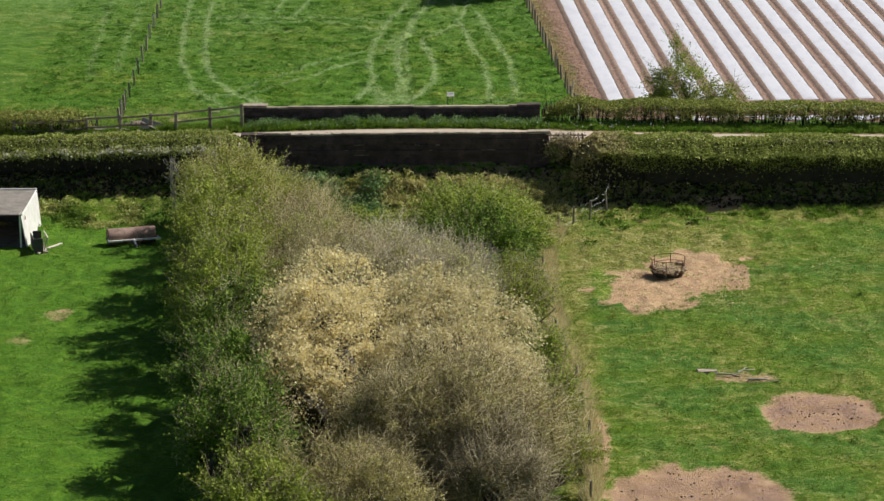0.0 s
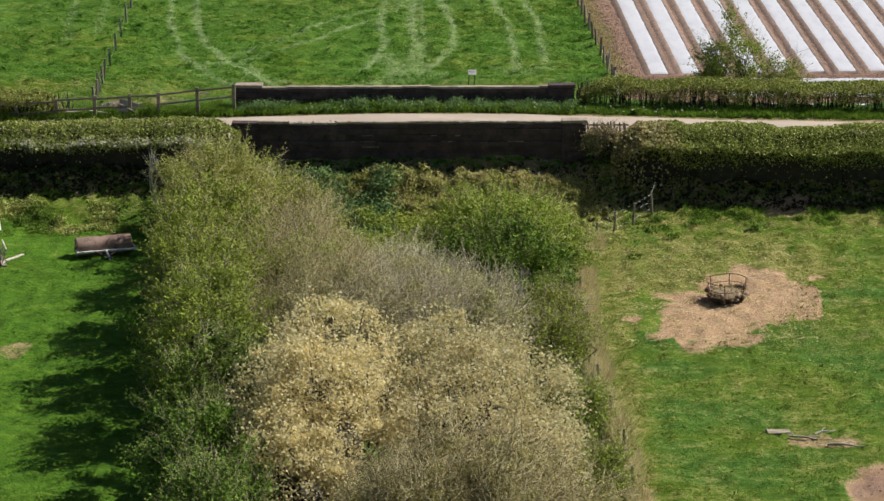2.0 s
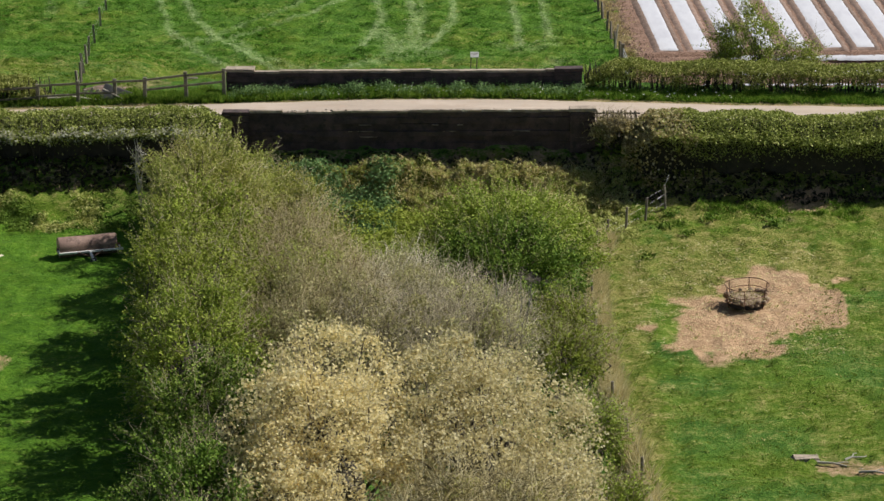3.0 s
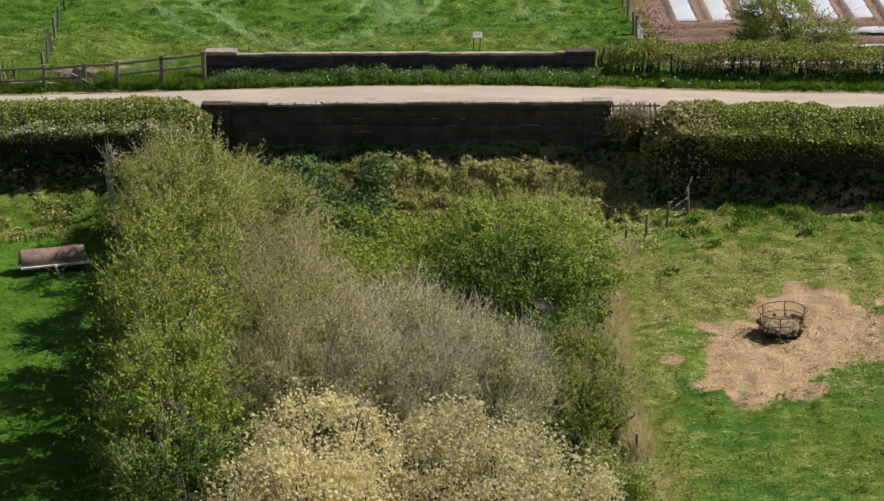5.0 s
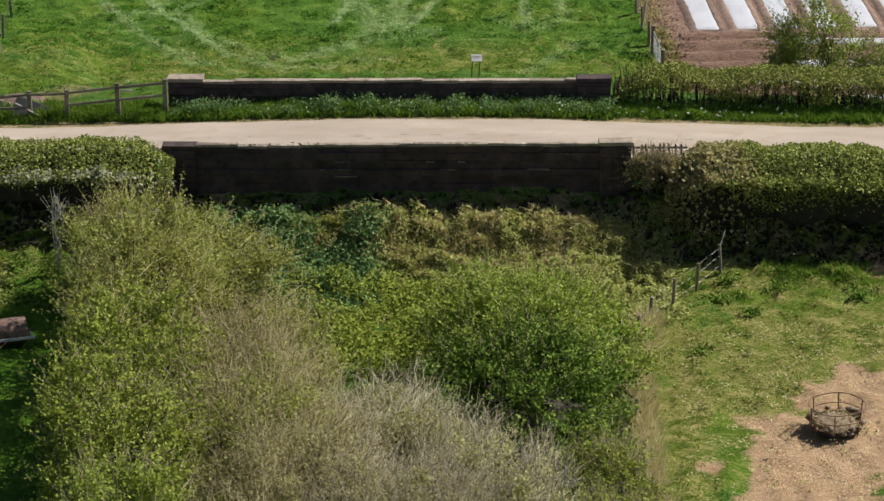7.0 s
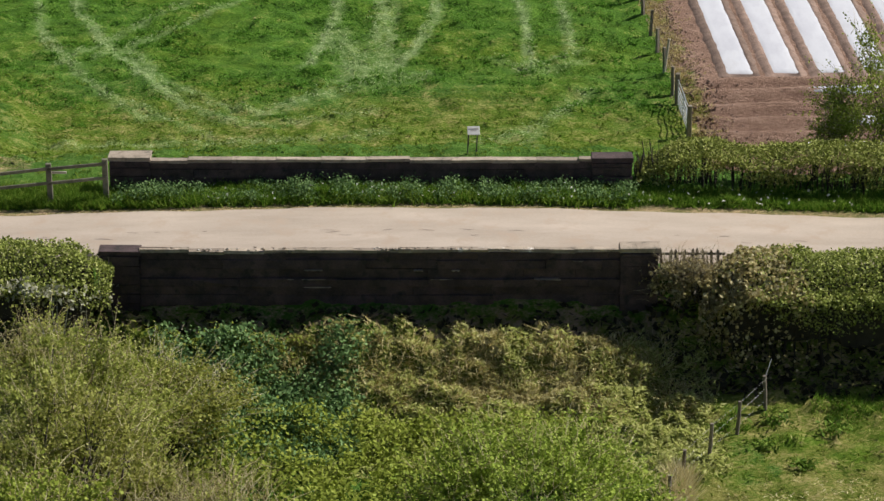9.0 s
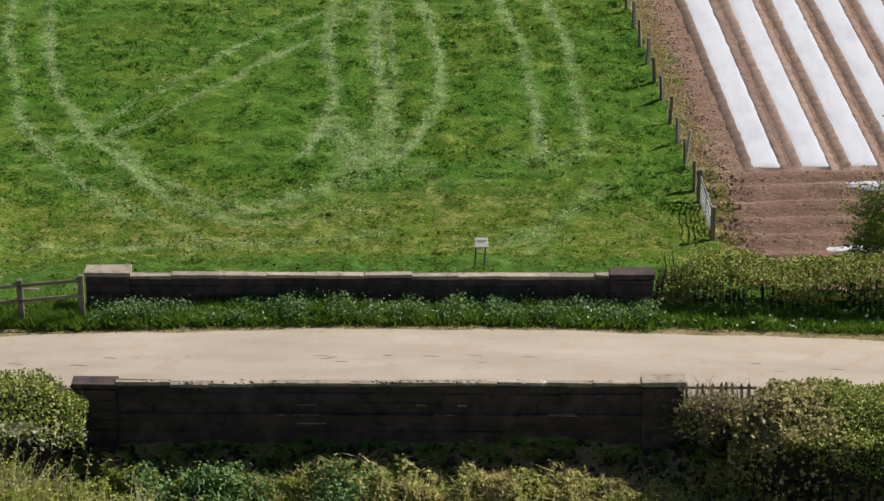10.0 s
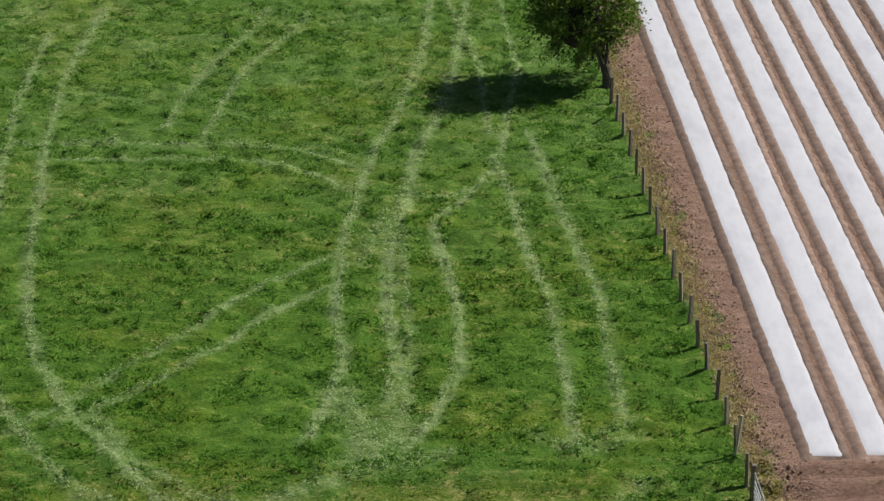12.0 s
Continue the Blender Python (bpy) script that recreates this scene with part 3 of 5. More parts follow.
STONES = {}


def lay(parent, name, w, h, d, at, kind="stone", tilt=0.0):
    key = (round(w * 10), round(h * 20), round(d * 10), kind, int(rng.integers(3)))
    if key not in STONES:
        STONES[key] = stone_mesh(key[0] / 10, key[1] / 20, key[2] / 10, kind)
    ob = new(name, STONES[key])
    ob.parent = parent
    ob.matrix_basis = pose(*at, 0, tilt + float(rng.normal(0, 0.25)), float(rng.normal(0, 0.3))) @ Matrix.Diagonal((w * 10 / key[0], d * 10 / key[2], h * 20 / key[1], 1))
    return ob


def parapet(name, label, x0, x1, face, back, z0, z1, pil_l, pil_r, pil_top, gaps=(), pale=(), caps=("coping", "coping"), coping_depth=None):
    """A stone parapet: core, coursed blocks on the face, copings, a pier at each end."""
    t = tagged(new(name), label, "bridge parapet", kind="structure")
    core = box_bm((x1 - x0 - 0.1, back - face - 0.1, z1 - z0 - 0.2), ((x0 + x1) / 2, (face + back) / 2 + 0.02, (z0 + z1) / 2 - 0.1))
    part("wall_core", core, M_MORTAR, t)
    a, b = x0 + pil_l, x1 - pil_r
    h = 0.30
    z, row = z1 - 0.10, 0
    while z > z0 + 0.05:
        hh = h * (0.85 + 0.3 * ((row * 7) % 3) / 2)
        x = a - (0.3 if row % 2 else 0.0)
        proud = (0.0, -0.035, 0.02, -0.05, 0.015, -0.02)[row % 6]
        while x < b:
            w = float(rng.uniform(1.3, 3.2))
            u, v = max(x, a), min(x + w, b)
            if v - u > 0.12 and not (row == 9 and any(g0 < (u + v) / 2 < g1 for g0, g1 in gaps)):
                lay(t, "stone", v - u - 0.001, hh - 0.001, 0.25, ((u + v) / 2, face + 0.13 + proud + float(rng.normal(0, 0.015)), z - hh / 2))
            x += w
        z -= hh
        row += 1
    x = a
    while x < b - 0.1:
        w = min(float(rng.uniform(1.1, 1.6)), b - x)
        gap = any(g0 < x + w / 2 < g1 for g0, g1 in gaps)
        deep = (coping_depth or back - face - 0.01) * float(rng.uniform(0.92, 1.08))
        lay(t, "coping", w - 0.004, 0.10, deep, (x + w / 2, face + deep / 2 - 0.012, z1 - 0.055 - (0.06 if gap else 0) + float(rng.normal(0, 0.012))), "lichen" if any(g0 < x + w / 2 < g1 for g0, g1 in pale) else "coping")
        x += w
    for px, pw, pt, cap in ((x0, pil_l, pil_top[0], caps[0]), (x1 - pil_r, pil_r, pil_top[1], caps[1])):
        z = z0
        while z < pt - 0.2:
            hh = min(0.32, pt - 0.17 - z)
            if hh > 0.05:
                lay(t, "pier_stone", pw - 0.02, hh - 0.02, back - face + 0.2, (px + pw / 2, (face + back) / 2, z + hh / 2))
            z += hh
        lay(t, "pier_cap", pw + 0.05, 0.15, back - face + 0.24, (px + pw / 2, (face + back) / 2 + 0.05, pt - 0.075), cap)
    return t


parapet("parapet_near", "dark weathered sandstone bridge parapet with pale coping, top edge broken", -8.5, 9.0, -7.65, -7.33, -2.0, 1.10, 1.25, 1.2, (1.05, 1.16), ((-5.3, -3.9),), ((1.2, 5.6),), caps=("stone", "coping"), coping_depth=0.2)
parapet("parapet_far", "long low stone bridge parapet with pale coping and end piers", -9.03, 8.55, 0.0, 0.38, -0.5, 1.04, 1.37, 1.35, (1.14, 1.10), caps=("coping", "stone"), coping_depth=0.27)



def pale_joints():
    """Lime streaks and flakes left on the joints of the parapet's shaded face."""
    wall = bpy.data.objects["parapet_near"]
    for row, z in enumerate((0.72, 0.40, 0.10, -0.18)):
        for _ in range((1, 3, 4, 1)[row]):
            x, w = float(rng.uniform(-6.8, 7.4)), float(rng.uniform(0.1, 0.9))
            bm = bmesh.new()
            n = 6
            lo = [bm.verts.new((x + w * (i / n - 0.5), 0, z + float(rng.normal(0, 0.012)) - float(rng.uniform(0.001, 0.011)))) for i in range(n + 1)]
            up = [bm.verts.new((x + w * (i / n - 0.5), 0, z + float(rng.uniform(0.0, 0.012)))) for i in range(n + 1)]
            for i in range(n):
                bm.faces.new((lo[i], lo[i + 1], up[i + 1], up[i]))
            ex = bmesh.ops.extrude_face_region(bm, geom=bm.faces[:])
            bmesh.ops.translate(bm, verts=[v for v in ex["geom"] if isinstance(v, bmesh.types.BMVert)], vec=(0, 0.14, 0))
            bmesh.ops.translate(bm, verts=bm.verts[:], vec=(0, -7.73, 0))
            bmesh.ops.recalc_face_normals(bm, faces=bm.faces[:])
            part("lime_streak", bm, M_COPING, wall, "pale lime streak")


pale_joints()


def lichen_crust():
    """White flakes of lichen along the broken top edge of the near parapet."""
    n = 320
    x = np.where(np.arange(n) < 240, rng.uniform(0.4, 5.6, n), rng.uniform(-7.2, 7.6, n))
    p = np.stack([x, -7.65 + np.abs(rng.normal(0, 0.07, n)), 1.085 + rng.uniform(-0.03, 0.02, n)], 1)
    d = np.array([[1.6, 0, 0], [0, 1, 0], [-1.6, 0, 0], [0, -1, 0], [0, 0, 0.6], [0, 0, -0.6]])
    v = p[:, None] + (d[None] + rng.normal(0, 0.2, (n, 6, 3))) * (0.04 * rng.uniform(0.5, 1.5, n))[:, None, None]
    f = np.array([[0, 1, 4], [1, 2, 4], [2, 3, 4], [3, 0, 4], [1, 0, 5], [2, 1, 5], [3, 2, 5], [0, 3, 5]])
    np_part("lichen_crust", v.reshape(-1, 3), (np.arange(n)[:, None, None] * 6 + f[None]).reshape(-1, 3), M_LICHEN, bpy.data.objects["parapet_near"], "white crust of lichen", "stuff")


lichen_crust()


# ---- shrubs, trees, hedges ----
def auto_lobes(c, r, k, seed):
    """Rounded masses that make up a crown: one in the middle, k round its upper side."""
    q = np.random.default_rng(1000 + seed)
    out = [(np.array(c, float) - np.array([0, 0, 0.15 * r[2]]), np.array(r, float) * 0.8)]
    for i in range(k):
        z = 0.92 - 1.25 * (i + 0.5) / k + q.normal(0, 0.08)
        a = 2.39996 * i + q.normal(0, 0.3) + seed
        h = math.sqrt(max(0.05, 1 - min(1, z * z)))
        d = np.array([h * math.cos(a), h * math.sin(a), z])
        out.append((np.array(c) + d * np.array(r) * q.uniform(0.40, 0.58), np.array(r) * q.uniform(0.46, 0.62)))
    return out


def crown_points(lobes, n, clump, shell=0.40, bottom=-0.35, seed=0, lumpy=0.46):
    """Leaf places: clumps over the uneven lobes of a crown, thick towards their skins."""
    area = np.array([float(np.prod(r)) ** 0.667 for _, r in lobes])
    k = np.maximum(6, (max(10, n / 80) * area / area.sum()).astype(int))
    cc = []
    for (c, r), m in zip(lobes, k):
        d = rng.normal(size=(m * 3, 3))
        d /= np.linalg.norm(d, axis=1)[:, None]
        d = d[d[:, 2] > bottom][:m]
        lump = 1.03 - lumpy / 2 + lumpy * value_noise(d[:, 0] * 3 + seed, d[:, 1] * 3 + d[:, 2] * 2, 0.9, seed)
        p = c + d * r * (lump * (1 - shell * rng.random(len(d)) ** 2.2))[:, None]
        for c2, r2 in lobes:
            if c2 is not c:
                p = p[np.linalg.norm((p - c2) / r2, axis=1) > 0.5]
        cc.append(p)
    cc = np.concatenate(cc)
    which = rng.integers(0, len(cc), n)
    size = clump * rng.uniform(0.4, 1.3, len(cc))
    p = rng.normal(size=(n, 3)) * 0.5
    return cc, cc[which] + p * size[which][:, None] * np.array([1, 1, 0.8])


def limbs(base, tips, r0, wander=0.35, parts=3):
    """Bent limbs from the base to each tip."""
    n = len(tips)
    base = np.broadcast_to(np.array(base, float), tips.shape) + rng.normal(0, 0.25, tips.shape) * np.array([1, 1, 0])
    pts = [base]
    for k in range(1, parts):
        f = k / parts
        pts.append(base * (1 - f) + tips * f + rng.normal(0, wander, tips.shape) * np.array([1, 1, 0.4]) + np.array([0, 0, 0.3 * math.sin(f * 3.14)]))
    pts.append(tips)
    out = []
    for k in range(parts):
        out.append(rods(pts[k], pts[k + 1], np.full(n, r0 * (1 - 0.8 * k / parts)), np.full(n, r0 * (1 - 0.8 * (k + 1) / parts))))
    return join(*out)


def shrub(name, label, category, c, r, leaves, size, leafmat, twigs=0, twigmat=None, twig_len=0.6, twig_r=0.012, clump=0.5, floor=None, seed=0, group="", bottom=-0.35, lift=0.6, stems=None, bark=None, sprays=0, core=0.0, limb_r=None, shell=0.40, lumpy=0.46, lobes=6, root=None, curl=0.55, fork=0.0):
    x0, y0 = root or (c[0], c[1])
    zf = float(ground_z(x0, y0)) if floor is None else floor
    t = thing(name, label, category, (x0, y0, zf), group=group)
    org = np.array([x0, y0, zf])
    masses = auto_lobes(c, r, lobes, seed) if isinstance(lobes, int) else [(np.array(q[:3], float), np.array(q[3:], float)) for q in lobes]
    cc, lp = crown_points(masses, leaves, clump, shell=shell, seed=seed, bottom=bottom, lumpy=lumpy)
    lp[:, 2] = np.maximum(lp[:, 2], zf + 0.05)
    v, f = leaf_quads(lp, size)
    np_part("crown", v - org, f, leafmat, t)
    # Added solid core: blocks the sun, its near-black colour reads as inner shade.
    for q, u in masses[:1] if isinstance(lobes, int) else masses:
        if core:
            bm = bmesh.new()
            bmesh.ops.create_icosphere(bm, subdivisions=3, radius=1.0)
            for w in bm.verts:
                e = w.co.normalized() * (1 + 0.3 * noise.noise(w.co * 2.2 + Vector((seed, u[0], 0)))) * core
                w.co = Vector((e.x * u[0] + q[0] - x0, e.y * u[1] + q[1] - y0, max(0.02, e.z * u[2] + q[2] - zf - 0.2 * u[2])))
            part("dense_core", bm, M_UNDERWOOD_SHADE, t)
    pick = cc[rng.integers(0, len(cc), stems or max(10, len(cc) // 5))]
    v, f = limbs((x0 - 0.15 * fork, y0, zf - 0.1 + fork), pick, limb_r or 0.05 + 0.012 * r[2])
    np_part("trunk", v - org, f, bark or M_BARK, t)
    if twigs:
        b = cc[rng.integers(0, len(cc), twigs)] + rng.normal(0, clump * 0.55, (twigs, 3))
        d = (b - np.array(c)) / np.array(r) * 0.6 + rng.normal(0, 0.75, (twigs, 3)) + np.array([0, 0, lift])
        d /= np.linalg.norm(d, axis=1)[:, None]
        ln = twig_len * rng.uniform(0.5, 1.4, (twigs, 1))
        m = b + d * ln * 0.55
        d2 = d + rng.normal(0, curl, d.shape)
        r0 = twig_r * rng.uniform(0.7, 1.4, twigs)
        w1 = spikes(b, m + d * ln * 0.1, r0)
        w2 = spikes(m - d * ln * 0.02, m + d2 * ln * 0.5, r0 * 0.6)
        v, f = join(w1, w2)
        np_part("brushwood", v - org, f, twigmat, t, kind="stuff")
    if sprays:
        top = cc[np.linalg.norm((cc - np.array(c)) / np.array(r), axis=1) > 0.62]
        b = top[rng.integers(0, len(top), sprays)] + rng.normal(0, 0.2, (sprays, 3))
        d = (b - np.array(c)) / np.array(r) + rng.normal(0, 0.3, (sprays, 3)) + np.array([0, 0, 0.25])
        d /= np.linalg.norm(d, axis=1)[:, None]
        ln = rng.uniform(0.5, 1.2, (sprays, 1))
        u = rng.uniform(0.15, 1.0, (sprays, 14, 1))
        lp = b[:, None] + (d * ln)[:, None] * u + rng.normal(0, 0.045, (sprays, 14, 3))
        v, f = leaf_quads(lp.reshape(-1, 3), size * 0.8)
        np_part("shoot_foliage", v - org, f, leafmat, t, kind="stuff")
        v, f = spikes(b, b + d * ln, np.full(sprays, 0.014))
        np_part("shoot_wood", v - org, f, twigmat or T_TWIG, t, kind="stuff")
    return t


HAW = "green hawthorn shrub in fresh leaf along the paddock edge"
for i, (x, y, z, rx, ry, rz, nl) in enumerate([
        (-7.9, -17.5, -0.4, 2.5, 3.2, 2.9, 21000), (-7.6, -22.5, -0.1, 2.8, 3.2, 3.3, 23000), (-7.8, -28.5, 0.4, 2.5, 3.3, 3.7, 20000),
        (-7.2, -34.5, 0.4, 2.5, 3.4, 3.7, 19000), (-6.2, -41.0, 0.3, 2.6, 3.6, 3.7, 19000), (-5.2, -48.0, 0.2, 2.5, 3.6, 3.6, 19000),
        (-4.7, -54.8, 0.2, 2.3, 3.3, 3.4, 18000), (-4.1, -60.8, 0.1, 2.2, 2.9, 3.3, 17000), (-2.5, -67.4, -0.8, 2.7, 2.4, 2.5, 17000)]):
    # Shrubs 5 to 7: the willows' shade on them is painted by darker leaves.
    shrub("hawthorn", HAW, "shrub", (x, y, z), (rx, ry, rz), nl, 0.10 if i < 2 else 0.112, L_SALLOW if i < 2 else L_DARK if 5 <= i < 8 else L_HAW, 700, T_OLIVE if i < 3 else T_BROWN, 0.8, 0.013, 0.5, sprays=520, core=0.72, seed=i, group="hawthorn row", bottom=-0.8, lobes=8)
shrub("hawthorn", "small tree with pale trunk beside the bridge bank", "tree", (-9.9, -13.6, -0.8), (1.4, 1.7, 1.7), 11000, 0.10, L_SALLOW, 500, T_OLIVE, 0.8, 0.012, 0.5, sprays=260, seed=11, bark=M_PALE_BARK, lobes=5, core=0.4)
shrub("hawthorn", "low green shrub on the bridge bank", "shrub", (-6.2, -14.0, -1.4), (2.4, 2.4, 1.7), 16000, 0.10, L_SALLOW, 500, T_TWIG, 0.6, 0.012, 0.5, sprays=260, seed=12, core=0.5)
# Willow's shaded front put into dark leaves, its sunlit top into brighter ones.
shrub("willow_shrub", "rounded green willow shrub at the foot of the bank, shaded side coloured dark", "shrub", (4.9, -25.4, -1.3), (3.3, 3.8, 2.2), 34000, 0.115, L_DARK, 500, T_BROWN, 0.7, 0.012, 0.55, sprays=500, stems=14, bark=M_UNDERWOOD_SHADE, seed=20, bottom=-0.95, core=0.68, lobes=9, shell=0.25, lumpy=0.6)
shrub("willow_shrub", "willow shrub below the bank, its sunlit top coloured bright green", "shrub", (5.0, -20.9, -0.9), (3.5, 3.5, 2.15), 30000, 0.105, L_HAW, 400, T_OLIVE, 0.7, 0.012, 0.55, sprays=700, stems=10, bark=M_UNDERWOOD_SHADE, seed=21, bottom=-0.6, core=0.6, lobes=8, lumpy=0.6)
GREY = "grey leafless sallow thicket with fine upright twigs"
for i, (x, y, z, rx, ry, rz) in enumerate([(-3.4, -31.5, -0.5, 3.2, 4.0, 3.1), (0.4, -31.8, -1.2, 3.0, 4.0, 2.9), (3.4, -35.8, -1.1, 2.8, 3.8, 2.7), (-2.0, -37.8, 0.0, 3.1, 3.8, 3.1), (-4.2, -26.0, -0.9, 2.6, 3.0, 2.6), (0.6, -37.6, -0.5, 2.6, 3.4, 2.8)]):
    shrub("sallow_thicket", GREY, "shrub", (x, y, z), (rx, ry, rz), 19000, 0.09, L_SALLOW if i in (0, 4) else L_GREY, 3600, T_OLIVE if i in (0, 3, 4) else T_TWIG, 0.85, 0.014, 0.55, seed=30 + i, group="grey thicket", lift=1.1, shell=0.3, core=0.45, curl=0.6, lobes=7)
YEL = "pale yellow willow covered in catkins"
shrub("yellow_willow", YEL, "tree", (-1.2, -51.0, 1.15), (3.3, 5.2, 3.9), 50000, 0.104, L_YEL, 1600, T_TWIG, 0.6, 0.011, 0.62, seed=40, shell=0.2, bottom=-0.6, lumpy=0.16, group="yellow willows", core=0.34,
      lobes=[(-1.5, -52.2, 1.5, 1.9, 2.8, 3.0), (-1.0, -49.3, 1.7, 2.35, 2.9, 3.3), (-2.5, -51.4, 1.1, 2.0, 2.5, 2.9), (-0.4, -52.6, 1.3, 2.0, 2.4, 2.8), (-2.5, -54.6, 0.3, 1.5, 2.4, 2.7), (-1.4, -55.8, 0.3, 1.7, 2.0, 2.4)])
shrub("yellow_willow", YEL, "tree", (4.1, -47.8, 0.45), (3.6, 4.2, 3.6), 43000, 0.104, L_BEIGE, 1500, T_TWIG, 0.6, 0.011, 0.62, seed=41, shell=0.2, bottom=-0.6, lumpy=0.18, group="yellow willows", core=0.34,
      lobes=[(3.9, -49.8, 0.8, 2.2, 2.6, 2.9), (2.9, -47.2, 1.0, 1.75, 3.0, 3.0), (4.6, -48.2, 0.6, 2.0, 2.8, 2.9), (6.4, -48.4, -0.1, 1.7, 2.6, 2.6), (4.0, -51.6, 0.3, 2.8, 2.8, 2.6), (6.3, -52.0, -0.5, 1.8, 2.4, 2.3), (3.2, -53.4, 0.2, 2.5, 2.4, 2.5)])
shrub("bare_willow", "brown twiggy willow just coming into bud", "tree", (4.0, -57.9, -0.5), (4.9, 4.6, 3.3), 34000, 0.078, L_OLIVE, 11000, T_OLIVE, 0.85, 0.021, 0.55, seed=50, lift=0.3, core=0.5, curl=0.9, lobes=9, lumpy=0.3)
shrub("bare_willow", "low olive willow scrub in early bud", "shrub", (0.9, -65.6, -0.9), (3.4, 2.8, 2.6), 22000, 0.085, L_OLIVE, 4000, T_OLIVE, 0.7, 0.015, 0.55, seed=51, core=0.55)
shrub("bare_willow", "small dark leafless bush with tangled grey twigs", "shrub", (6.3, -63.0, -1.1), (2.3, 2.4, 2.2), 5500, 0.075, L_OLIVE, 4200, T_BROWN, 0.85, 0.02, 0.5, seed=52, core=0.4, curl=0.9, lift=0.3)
for i, (x, y, z, r) in enumerate([(7.4, -30.5, -1.7, 1.3), (7.2, -35.0, -1.5, 1.5), (7.7, -41.5, -1.7, 1.3), (8.2, -49.0, -1.8, 1.4), (8.5, -57.0, -1.7, 1.6)]):
    shrub("fence_shrub", "small green shrub growing through the wire fence", "shrub", (x, y, z), (r, r * 1.5, r), 7000, 0.10, L_HAW, 900, T_BROWN, 0.6, 0.010, 0.4, sprays=160, seed=60 + i, group="fence shrubs", lobes=4)


shrub("bramble_bush", "withered bramble tangled over the palings beside the parapet", "shrub", (10.0, -8.0, 0.15), (1.0, 0.55, 0.8), 3600, 0.10, L_DEAD, 900, T_BROWN, 0.5, 0.012, 0.35, seed=70, lobes=4, core=0.6)


def dead_bush(x, y, z, seed, spread=0.75):
    """A leafless bleached bush: a few crooked limbs that fork."""
    q = np.random.default_rng(seed)
    zf = float(ground_z(x, y))
    t = thing("dead_bush", "bleached leafless bush with crooked grey limbs on the bank", "shrub", (x, y, zf))
    for i in range(7):
        a = q.uniform(0, 6.283)
        tip = np.array([spread * math.cos(a), 0.67 * spread * math.sin(a), z - zf + q.uniform(-0.5, 0.3)])
        pts = [tip * f + q.normal(0, 0.10, 3) * (0.2 < f < 1) for f in (0.0, 0.35, 0.6, 0.8, 1.0)]
        limb = part("limb", tube_bm(pts, [0.035, 0.03, 0.024, 0.017, 0.008], 5), M_PALE_BARK, t)
        for k in range(4):
            o = pts[2 + k % 2] + q.normal(0, 0.03, 3)
            part("twig", tube_bm([o, o + q.normal(0, 0.16, 3) + np.array([0, 0, 0.12]), o + q.normal(0, 0.26, 3) + np.array([0, 0, 0.26])], [0.015, 0.011, 0.005], 4), M_PALE_BARK, limb)


dead_bush(-8.85, -13.6, 2.0, 5)
dead_bush(-12.0, -11.7, 0.7, 7, 0.22)
dead_bush(5.2, -35.8, 2.3, 9)


